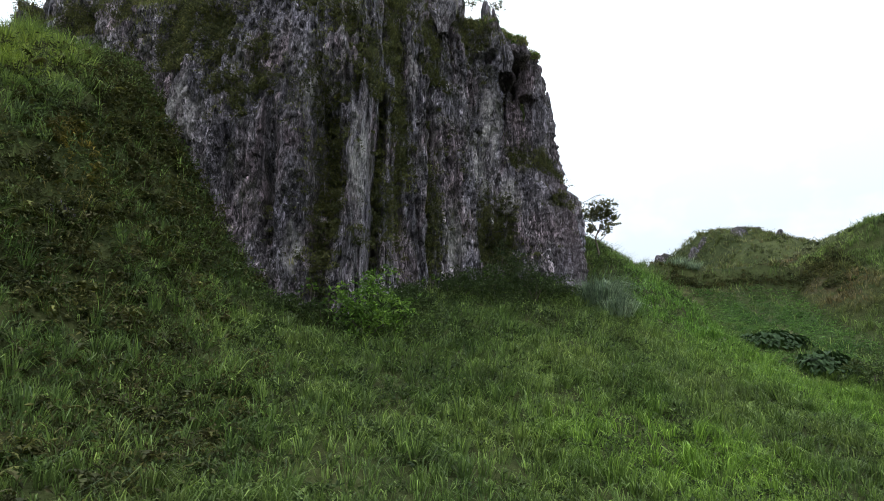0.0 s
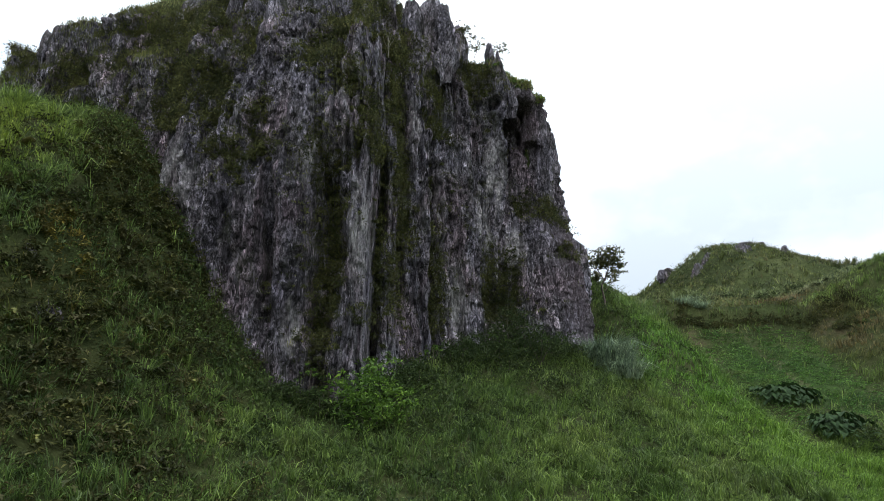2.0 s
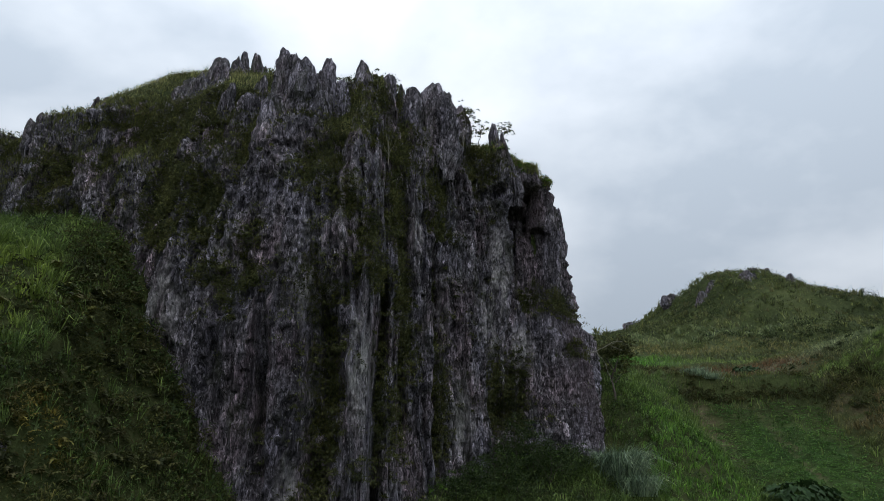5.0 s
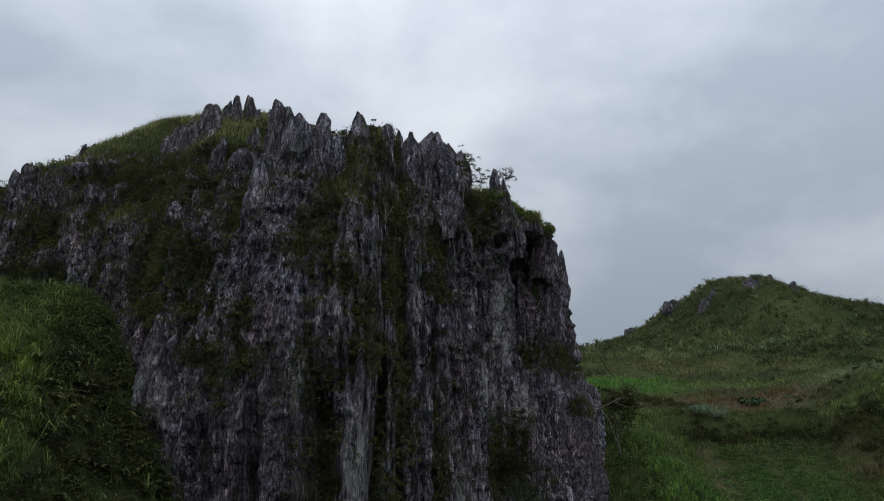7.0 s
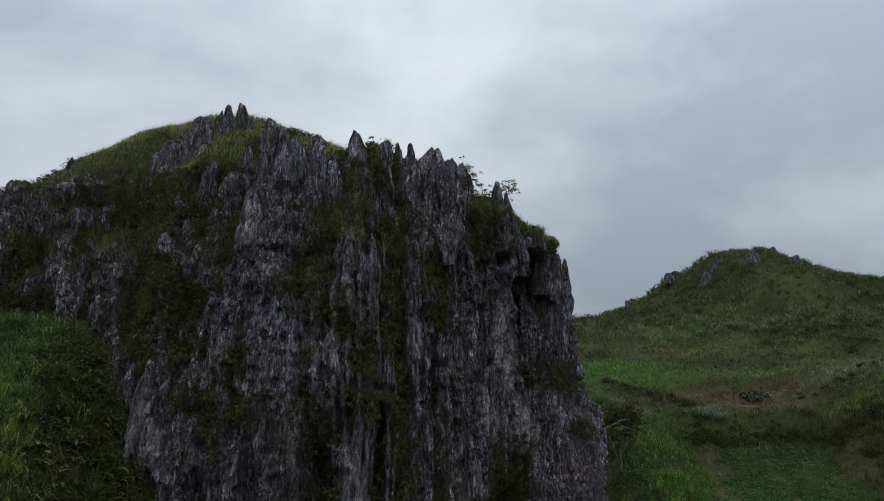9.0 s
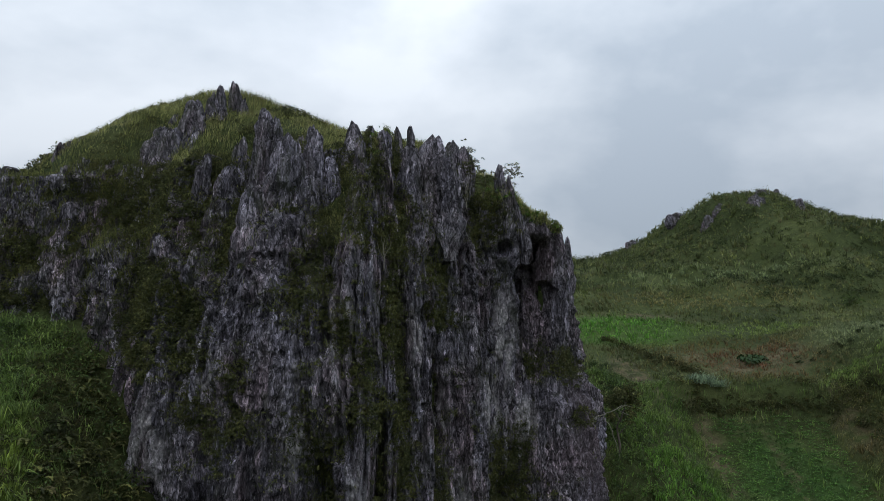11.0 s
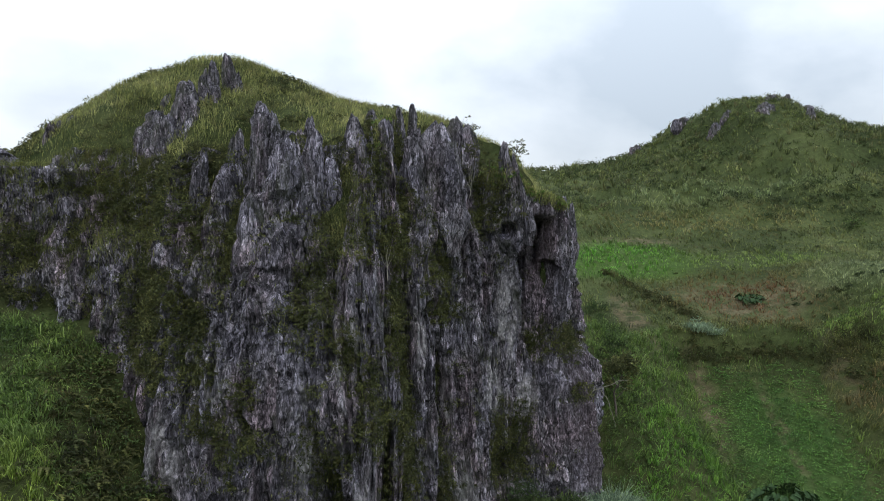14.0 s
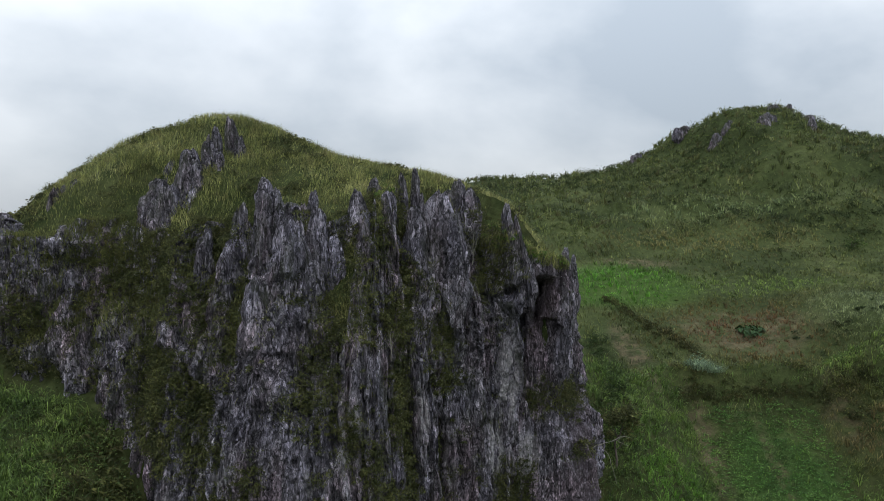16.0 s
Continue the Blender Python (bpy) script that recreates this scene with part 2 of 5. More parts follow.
    return k.finish(colour, 0.85, 0.0, 0.25)


def soil_material():
    k = Nodes("grassy_ground")
    # far ground tones darkened to stand for shadow in the gaps between tussocks
    big = k.ramp(k.noise(0.09, 6, 0.6), (0.35, (0.028, 0.038, 0.013)), (0.5, (0.045, 0.058, 0.02)), (0.66, (0.075, 0.088, 0.033)))
    fine = k.ramp(k.noise(1.6, 6, 0.7), (0.3, (0.55, 0.55, 0.5)), (0.7, (1.4, 1.4, 1.3)))
    colour = k.mix(1.0, big, fine, "MULTIPLY")
    bare = None
    for centre, size in (((23.5, 87.8, 27), (7, 2.4, 9)), ((16.3, 62.5, 22), (2.0, 9.5, 9)), ((28, 67, 22), (9, 7.5, 9)), ((30.8, 55.3, 18.5), (1.8, 3.5, 9)), ((19.6, 53.0, 17), (1.5, 6.5, 9)), ((24.3, 51, 16), (0.8, 6, 9))):
        s = k.spot(centre, size, 0.3)
        bare = s if bare is None else k.math("MAXIMUM", bare, s)
    rough_edge = k.ramp(k.noise(0.7, 5, 0.7, shift=(2, 8, 0)), (0.4, (0, 0, 0)), (0.6, (0.9, 0.9, 0.9)))
    # near ground: dead litter, with the shade between grass blades put into its colour
    shaded_litter = k.mix(1.0, k.ramp(k.noise(0.5, 5, 0.65, shift=(1, 5, 2)), (0.35, (0.03, 0.042, 0.014)), (0.65, (0.055, 0.062, 0.024))), fine, "MULTIPLY")
    split = k.n.new("ShaderNodeSeparateXYZ")
    k.l.new(k.where, split.inputs[0])
    rise = k.n.new("ShaderNodeMapRange")
    rise.inputs["From Min"].default_value, rise.inputs["From Max"].default_value = 62.0, 52.0
    k.l.new(split.outputs["Y"], rise.inputs["Value"])
    colour = k.mix(rise.outputs[0], colour, shaded_litter)
    # short green growth on the terrace and between the crop
    for centre, size, green in (((19, 80, 25.5), (11, 8.0, 14), (0.048, 0.095, 0.018)), ((24.3, 49, 16), (5.5, 7.5, 9), (0.034, 0.075, 0.017))):
        colour = k.mix(k.math("MULTIPLY", k.spot(centre, size, 0.6), 0.6), colour, k.mix(1.0, green, fine, "MULTIPLY"))
    colour = k.mix(k.math("MULTIPLY", bare, rough_edge), colour, k.mix(1.0, k.ramp(k.noise(0.3, 3, 0.6, shift=(3, 1, 9)), (0.4, (0.085, 0.066, 0.042)), (0.62, (0.14, 0.112, 0.072))), fine, "MULTIPLY"))
    k.bump(k.noise(3.0, 5, 0.7), 1.0, 0.15)
    return k.finish(colour, 0.95, 0.0, 0.1)


ROCK = rock_material()
GROUND = soil_material()
GRASS = leaf_material("cogon_grass", (0.07, 0.122, 0.032), (0.12, 0.188, 0.05), (0.185, 0.26, 0.072), 0.22, 0.3, 0.15, 0.5,
                      tints=(((31.5, 53, 18), (4, 6, 6), (0.15, 0.12, 0.055)), ((-17.2, 25.2, 18.0), (3.4, 3.8, 5), (0.215, 0.285, 0.045)), ((8, 23, 4), (7, 4, 6), (0.17, 0.29, 0.045)), ((14.5, 44, 13), (5.5, 12, 10), (0.115, 0.235, 0.036)), ((18, 35, 7), (9, 7, 7), (0.165, 0.285, 0.048)), ((-13, 22, 12), (2.6, 1.6, 3), (0.13, 0.11, 0.03))))
DOME_GRASS = leaf_material("dry_topped_grass", (0.125, 0.142, 0.05), (0.225, 0.242, 0.09), (0.34, 0.34, 0.155), 0.45, 0.3, 0.5)
LEDGE_GRASS = leaf_material("ledge_grass", (0.06, 0.07, 0.024), (0.115, 0.13, 0.042), (0.19, 0.205, 0.075), 0.5, 0.25, 0.5, 0.7)
FAR_GRASS = leaf_material("hill_grass", (0.053, 0.07, 0.026), (0.1, 0.124, 0.044), (0.17, 0.192, 0.076), 0.16, 0.25, 0.5,
                          tints=(((28, 67.5, 22.5), (12, 11, 14), (0.14, 0.10, 0.04)), ((28.5, 66, 22), (8.5, 7.0, 12), (0.135, 0.07, 0.034)), ((19, 80, 25.5), (12, 9.0, 14), (0.11, 0.26, 0.036)), ((34, 78.5, 26), (14, 5.0, 12), (0.16, 0.225, 0.06)),
                                 ((38, 65, 25), (6.5, 9, 7), (0.20, 0.24, 0.12)), ((36, 95, 31), (22, 6, 8), (0.2, 0.19, 0.075)), ((40, 106, 34), (24, 5, 8), (0.19, 0.24, 0.11))))
HILL_LEAVES = leaf_material("hill_shrub_leaves", (0.055, 0.082, 0.026), (0.102, 0.136, 0.045), (0.178, 0.208, 0.074), 0.3, 0.25, 0.3, 0.8)
HILL_DARK = leaf_material("hill_thicket_leaves", (0.02, 0.034, 0.012), (0.038, 0.058, 0.02), (0.07, 0.094, 0.034), 0.3, 0.25, 0.2, 0.8)
FOOT_LEAVES = leaf_material("foot_bush_leaves", (0.024, 0.044, 0.014), (0.042, 0.07, 0.021), (0.075, 0.11, 0.032), 0.5, 0.25, 0.1, 0.8)
WEED = leaf_material("broad_weeds", (0.036, 0.062, 0.019), (0.066, 0.104, 0.03), (0.115, 0.165, 0.045), 0.4, 0.25, 0.2, 0.72)
FERN = leaf_material("dark_fern", (0.027, 0.033, 0.011), (0.051, 0.058, 0.018), (0.096, 0.104, 0.031), 0.6, 0.22, 0.35, 0.85,
                     tints=(((-13.6, 23.2, 13.8), (2.0, 1.3, 2.0), (0.165, 0.14, 0.03)),))
SHRUB = leaf_material("cliff_shrub_leaves", (0.042, 0.052, 0.021), (0.078, 0.088, 0.034), (0.138, 0.148, 0.054), 0.9, 0.25, 0.28, 0.78)
TARO = leaf_material("large_dark_leaves", (0.022, 0.05, 0.016), (0.034, 0.072, 0.022), (0.055, 0.105, 0.032), 0.8, 0.15, 0.0, 0.88)
BRIGHT = leaf_material("fresh_shrub_leaves", (0.07, 0.14, 0.024), (0.11, 0.20, 0.034), (0.17, 0.27, 0.05), 0.7, 0.3)
REED = leaf_material("blue_green_reeds", (0.12, 0.18, 0.12), (0.18, 0.25, 0.17), (0.25, 0.32, 0.22), 0.6, 0.25)
CROP = leaf_material("crop_leaves", (0.05, 0.115, 0.026), (0.085, 0.175, 0.04), (0.125, 0.23, 0.056), 0.3, 0.25, 0.3)


def bark_material(name, colour):
    k = Nodes(name)
    c = k.mix(1.0, colour, k.ramp(k.noise(14, 4, 0.6, (1, 1, 0.3)), (0.3, (0.6, 0.6, 0.6)), (0.7, (1.3, 1.3, 1.3))), "MULTIPLY")
    return k.finish(c, 0.85)


BARK = bark_material("dark_bark", (0.09, 0.075, 0.06))
DEADWOOD = bark_material("bleached_deadwood", (0.27, 0.25, 0.2))

# ---- the shape of the land ----
# line of the cliff's face in plan, from its far end past the meadow side to the field side
FACE = [(-42, 47), (-28.0, 38.2), (-21.6, 34.5), (-16.4, 33.0), (-13.6, 30.4), (-10.2, 29.5), (-6.8, 28.3), (-3.9, 28.3), (-1.5, 33.4), (2.4, 39.2), (5.5, 40.8), (8.4, 41.5), (9.3, 44.5), (8.5, 51), (4, 58)]
FACE_XY = np.array(FACE, float)
FACE_S = np.concatenate([[0], np.cumsum(np.hypot(*np.diff(FACE_XY, axis=0).T))])
LEVELS = np.array([10, 20.5, 22.5, 26, 29, 32, 35.2])
# how far the face stands back from that line at those heights, at some of its corners
SETBACK = {1: (0, 0, 0, 0.0, 0.1, 0.5, 1.7), 3: (0, 0, 0, 0.1, 0.5, 1.4, 3.2), 5: (0, 0, 0.1, 0.8, 2.2, 4.2, 6.3), 7: (-0.3, 0, 0.2, 0.9, 2.4, 4.1, 5.8),
           8: (-0.3, 0, 0.1, 0.5, 1.2, 2.6, 4.6), 9: (-0.3, 0, 0.1, 0.2, -0.1, 0.5, 2.0), 11: (-0.3, 0.0, 1.1, 1.4, 1.5, 2.3, 4.5), 13: (0, 0, 0.5, 1.2, 2, 4, 7)}
SET_S = FACE_S[list(SETBACK)]
SET_TABLE = np.array(list(SETBACK.values()), float)
RIM_AT = [(0, 20), (14.5, 29.2), (15.6, 31.5), (16.4, 32.7), (17.3, 33.5), (18.5, 33.9), (19.6, 33.8), (21.5, 33.3), (23.9, 33.6), (29.3, 33.8), (36.7, 34.1), (43.2, 34.6), (48.8, 35.2), (55.8, 34.3), (57.6, 33.7), (59.3, 32.8), (61.0, 32.0), (62.3, 31.5), (65.4, 31.4), (72, 31), (80, 30)]


# the way in which the face stands back, at the corners of its line
INWARD = np.array([(0.4, 0.9), (0.35, 0.94), (0.3, 0.95), (0.25, 0.97), (0.2, 0.98), (0.1, 1.0), (0.03, 1.0), (-0.05, 1.0), (-0.3, 0.95), (-0.42, 0.9), (-0.6, 0.7), (-0.95, 0.15), (-0.97, 0.2), (-1.0, 0.05), (-0.9, -0.4)])


def inward(s):
    a, b = np.interp(s, FACE_S, INWARD[:, 0]), np.interp(s, FACE_S, INWARD[:, 1])
    n = np.hypot(a, b)
    return a / n, b / n


def setback(s, z):
    """How far the face stands back at a place along it and a height."""
    cols = np.stack([np.interp(s, SET_S, SET_TABLE[:, k]) for k in range(len(LEVELS))])
    out = np.array(cols[0])
    for k in range(len(LEVELS) - 1):
        f = np.clip((z - LEVELS[k]) / (LEVELS[k + 1] - LEVELS[k]), 0, 1)
        out = out + f * (cols[k + 1] - cols[k])
    return out + np.maximum(z - LEVELS[-1], 0) * 0.5


def face_near(x, y):
    """For places in plan: how far along the face line they lie, and how far behind it (in front: minus)."""
    x, y = np.asarray(x, float), np.asarray(y, float)
    best, along, side = np.full(x.shape, 1e9), np.zeros(x.shape), np.zeros(x.shape)
    for k in range(len(FACE) - 1):
        (ax, ay), (bx, by) = FACE_XY[k], FACE_XY[k + 1]
        dx, dy = bx - ax, by - ay
        f = np.clip(((x - ax) * dx + (y - ay) * dy) / (dx * dx + dy * dy), 0, 1)
        d = np.hypot(x - ax - f * dx, y - ay - f * dy)
        s = np.sign(dx * (y - ay) - dy * (x - ax))
        hit = d < best - 1e-9
        best, along, side = np.where(hit, d, best), np.where(hit, FACE_S[k] + f * (FACE_S[k + 1] - FACE_S[k]), along), np.where(hit, s, side)
    return along, best * side


def face_depth(x, y):
    """As face_near, but taken along the ways in which the face stands back."""
    s, d = face_near(x, y)
    deep = np.where(d > 0, d, 0.0)
    for _ in range(10):
        ax, ay = inward(s)
        s2, rest = face_near(x - deep * ax, y - deep * ay)
        s = np.where(d > 0, s + 0.7 * (s2 - s), s)
        deep = np.where(d > 0, np.maximum(deep + 0.8 * rest, 0), deep)
    return s, np.where(d > 0, deep, d)


def open_land(x, y):
    """The land round the crag: a slope up from the valley, the steep meadow, fields in steps and the far hill."""
    across = np.maximum(x, -19)
    across = across + (24.5 - across) * smooth(16.0, 20.0, x)
    slope = 4.5 + 0.58 * (y - 27.7) - 0.24 * (across - 12.2)
    slope = np.where(y < 6, 4.5 + 0.58 * (6 - 27.7) - 0.24 * (across - 12.2) + 0.25 * (y - 6), slope)
    slope = slope + 9.4 * smooth(6, 17, -x) * smooth(14, 28, y)
    slope = slope + 1.5 * smooth(12.6, 13.8, -x - 0.15 * (y - 22)) * smooth(21.3, 22.6, y) * (1 - smooth(24, 29, y))
    slope = slope + 2.4 * smooth(18, 10, x) * smooth(2, 8, x) * smooth(42, 46, y) * (1 - smooth(52, 58, y))
    slope = slope + 3.2 * smooth(28.5, 34, x) * smooth(44, 53, y)
    slope = slope - 0.6 * smooth(17, 20, x) * smooth(32, 42, y) * (1 - smooth(54, 57, y))
    upper = 20.3 + 0.255 * (y - 58) + 4.5 * smooth(29.5, 39, x) * (1 - smooth(60, 82, y))
    edge = 56.8 + 0.9 * np.sin(x * 0.28 + 1.0) + 1.5 * smooth(22, 12, x)
    land = slope + (upper - slope) * smooth(0, 1.0, y - edge)
    land = land + 0.5 * smooth(-1.2, 1.2, y - edge) * (1 - smooth(1.2, 4.0, y - edge)) * smooth(16, 20, x)
    crest = np.interp(x, [-60, 11, 22, 30.8, 36.8, 43, 46.8, 49.8, 52, 54.5, 63.5, 65.5, 68.5, 72.5, 76, 83, 100, 160], [36.5, 41.1, 41.9, 42.8, 44.4, 47.0, 49.9, 51.3, 53.1, 54.1, 54.3, 53.5, 52.1, 50.9, 49.2, 48.3, 46.5, 42])
    ridge = 136 + 13 * smooth(54, 44, x)
    climb = np.clip((y - 93) / (ridge - 93), 0, 1)
    hill = 29.2 + (crest - 29.2) * climb ** 0.92
    hill = hill - np.maximum(y - ridge, 0) * 0.32
    land = np.where(y > 93, hill, land)
    land = land - 0.9 * np.maximum(-x - 27, 0) - smooth(20, 30, -x) * np.maximum(y - 38, 0) * 0.6
    return np.maximum(land, -26 + 4 * vnoise(x * 0.01, y * 0.01, seed=3))


def dome(x, y):
    """The grassy hump behind the crag's edge."""
    crest = np.interp(x, [-44, -33, -26.5, -22.5, -19, -14.5, -12, -9.5, -7.3, -2.8, 0, 4, 7, 12], [20, 23.0, 33.4, 36.5, 38.5, 39.6, 39.3, 38.5, 37.45, 36.35, 35.7, 34.6, 33, 29])
    fall = np.interp(x, [-30, -22, -18, -14, -9, -4, 0, 5], [0.34, 0.44, 0.56, 0.63, 0.58, 0.36, 0.26, 0.22])
    front = np.maximum(42.3 - y, 0)
    back = np.maximum(y - 44, 0)
    return crest - fall * front - 0.045 * back ** 1.7


def cave_span(s):
    """1 along the part of the face that is hollowed out."""
    return smooth(55.6, 57.4, s) * (1 - smooth(61.4, 63.0, s))


def land(x, y, rough=True):
    x, y = np.asarray(x, float), np.asarray(y, float)
    ground = open_land(x, y)
    if rough:
        ground = ground + 0.28 * fbm(x * 0.22, y * 0.22, octaves=3, seed=5) + 0.10 * fbm(x * 0.9, y * 0.9, octaves=2, seed=9) + smooth(90, 110, y) * (1.7 - 1.2 * smooth(120, 134, y)) * fbm(x * 0.12, y * 0.12, octaves=4, seed=31)
    near = (x > -44) & (x < 14) & (y > 26) & (y < 70)
    if near.any():
        xs, ys = x[near], y[near]
        s, d = face_depth(xs, ys)
        d = d - 1.0 - 2.4 * cave_span(s)
        steps = np.linspace(10, 42, 65)
        back = np.maximum.accumulate(np.stack([setback(s, np.full(s.shape, z)) for z in steps]), axis=0)
        count = (back < d[None, :]).sum(0)
        lo = np.clip(count - 1, 0, len(steps) - 2)
        idx = np.arange(len(s))
        b0, b1 = back[lo, idx], back[lo + 1, idx]
        zs = steps[lo] + np.clip((d - b0) / np.maximum(b1 - b0, 1e-3), 0, 1) * 0.5
        hump = dome(xs, ys)
        if rough:
            hump = hump + 0.22 * fbm(xs * 0.35, ys * 0.35, octaves=3, seed=6)
        a = np.minimum(zs, hump)
        top = a - 0.25 * np.exp(-np.abs(zs - hump) / 0.8)
        deep = smooth(37, 39, s) * (1 - smooth(49, 51, s))
        inside = smooth(0.15, 0.9, d - 1.0 * deep)
        ground[near] = ground[near] + (top - ground[near]) * inside * (top > ground[near])
        # firm turf behind the hollowed part of the edge
        along, behind = face_near(xs, ys)
        turf = smooth(2.7, 3.5, behind) * smooth(51, 53, along) * (1 - smooth(63.5, 65, along))
        level = np.minimum(hump, 31.3 + 0.75 * np.maximum(behind - 2.7, 0))
        ground[near] = ground[near] + np.maximum(level - ground[near], 0) * turf
    return ground


def axis(fine_from, fine_to, step, low, high, grow):
    mid = list(np.arange(fine_from, fine_to + 1e-6, step))
    a, b, st = [], [], step
    v = mid[-1]
    while v < high:
        st *= grow
        v += st
        b.append(v)
    v, st = mid[0], step
    while v > low:
        st *= grow
        v -= st
        a.append(v)
    return np.array(a[::-1] + mid + b)


xs = axis(-32, 44, 0.75, -2500, 2500, 1.08)
ys = axis(8, 66, 0.75, -2500, 2500, 1.04)
gx, gy = np.meshgrid(xs, ys, indexing="ij")
gz = land(gx.ravel(), gy.ravel())
thing("ground", mesh_of("ground", np.stack([gx.ravel(), gy.ravel(), gz], 1), grid_quads(len(xs), len(ys))[:, [0, 1, 2, 3]], smooth_shade=True), GROUND, "steep grassy hillside with stepped fields and a far hill", "ground", kind="structure")


# ---- the crag ----
# gullies in the face: a plan place near it, lower and upper height, width, depth
GULLIES = [((-5.2, 28.3), 7, 20.5, 0.8, 1.3), ((-3.0, 30.2), 7, 22, 0.4, 1.2), ((-2.1, 32.1), 8, 27, 0.5, 1.0), ((-0.6, 34.8), 8, 24, 0.35, 1.1), ((0.9, 37.0), 9, 22, 0.3, 0.8), ((-7.6, 28.6), 8, 19, 0.25, 0.6), ((-9.6, 29.3), 8, 18, 0.25, 0.6), ((-5.4, 28.3), 4, 13.5, 0.7, 0.9),
           ((3.6, 39.8), 12, 17.5, 1.3, 0.8), ((-5.3, 28.3), 26, 34, 0.7, 0.7), ((-1.7, 33.0), 27.5, 35, 0.6, 0.8), ((-11.6, 29.9), 22, 34, 0.7, 0.7), ((-15.0, 31.7), 22, 31, 0.9, 0.8),
           ((-19.8, 33.9), 25, 27.5, 0.6, 0.8), ((1.8, 38.3), 28.5, 35, 0.6, 0.8), ((-17.8, 33.4), 24, 31, 0.35, 0.5)]
# bare hollows under the rim
HOLLOWS = [((4.75, 40.45), 24.6, 30.0, 0.55, 1.5), ((5.75, 40.9), 26.4, 30.0, 0.45, 1.3), ((2.9, 39.5), 27.0, 29.6, 0.55, 1.0), ((6.6, 41.0), 25.0, 27.6, 0.28, 0.7), ((1.9, 38.6), 27.4, 29.2, 0.4, 0.7)]
HOLLOW_S = [float(face_near(np.array([p[0]]), np.array([p[1]]))[0][0]) for p, *_ in HOLLOWS]
GULLY_S = [float(face_near(np.array([p[0]]), np.array([p[1]]))[0][0]) for p, *_ in GULLIES]

# overgrown parts of the face: metres along it, height, half width, half height
GREEN_WEST = [(30.8, 31.5, 2.4, 2.2), (24.4, 28.4, 1.2, 0.9), (24.2, 25.3, 0.8, 1.4), (33.3, 25.6, 1.5, 1.5), (35.1, 25.1, 0.8, 1.1), (33.7, 23.7, 1.8, 0.6), (35.2, 23.3, 1.3, 0.6),
              (36.8, 21.0, 1.2, 1.1), (38.3, 20.8, 0.9, 1.1), (37.0, 29.7, 0.9, 1.0), (34.5, 31.5, 0.8, 1.7), (36.1, 28.4, 0.9, 1.3), (26.4, 31.9, 1.9, 0.5), (34.3, 22.8, 0.7, 0.7), (37.5, 20.5, 1.2, 1.4), (37.9, 22.6, 0.9, 0.8), (21.5, 26.4, 1.4, 0.8)]
GREEN_MIDDLE = [(42.6, 29.5, 1.0, 1.8), (41.1, 26.1, 1.1, 1.5), (39.6, 25.7, 0.5, 0.9), (43.7, 23.2, 0.9, 0.9), (44.1, 21.4, 0.9, 0.8), (40.3, 31.7, 1.3, 1.4), (42.0, 20.9, 1.4, 0.9), (41.6, 15.6, 0.9, 4.6), (42.5, 24.4, 0.8, 1.5), (43.7, 12.7, 0.7, 0.7),
                (48.4, 32.6, 0.8, 2.2), (46.8, 28.9, 1.2, 1.1), (46.7, 25.9, 0.9, 1.5), (46.8, 23.7, 0.8, 1.5), (47.1, 20.9, 0.9, 1.5), (47.5, 18.4, 0.9, 1.3), (45.9, 15.3, 0.6, 2.2)]
GREEN_EAST = [(50.2, 27.7, 1.5, 0.9), (55.5, 32.4, 1.2, 1.6), (55.5, 30.4, 1.6, 0.8), (63.0, 22.8, 1.7, 0.9), (61.8, 19.8, 1.2, 0.5), (50.7, 25.4, 1.5, 0.6), (57.6, 16.4, 1.0, 1.3), (60.6, 23.0, 1.7, 0.8), (57.0, 16.7, 1.7, 1.9), (50.8, 16.7, 0.6, 2.7)]
# bare columns that stand out: metres along the face, foot and top, half width
COLUMNS = [(39.0, 24.5, 33.5, 1.05), (40.3, 6.0, 25.2, 1.0), (42.9, 27.8, 33.6, 0.75), (49.0, 28.0, 34.0, 1.3), (44.8, 23.4, 28.4, 0.6), (53.7, 8.0, 28.2, 1.2), (57.0, 23.6, 30.5, 0.85), (61.3, 24.2, 29.8, 0.8), (35.4, 28.0, 32.5, 0.55), (30.7, 25.4, 28.1, 0.4),
           (25.9, 26.9, 28.9, 0.5), (29.1, 23.0, 29.0, 0.85), (26.6, 23.5, 27.4, 0.85), (37.1, 22.3, 25.1, 0.55), (49.2, 8.0, 25.1, 0.8), (43.5, 6.0, 19.1, 0.7), (38.3, 8.0, 19.3, 0.95), (36.5, 9.0, 20.1, 0.6), (33.9, 18.3, 22.9, 0.9), (42.1, 20.6, 23.9, 0.5)]


def gully_depth(s, z, at=GULLY_S, which=GULLIES):
    out = 0
    for s0, (_, lo, hi, w, deep) in zip(at, which):
        here = np.zeros_like(z) + s0
        wander = 0.5 * vnoise(z * 0.3, here, seed=44) + 0.25 * vnoise(z * 1.1, here, seed=45)
        out = out + deep * (0.9 + 0.7 * vnoise(z * 0.55, here, seed=46)) * np.exp(-((s - s0 + wander) / w) ** 2) * smooth(lo - 1.0, lo + 1.0, z) * (1 - smooth(hi - 1.2, hi + 0.8, z))
    return out


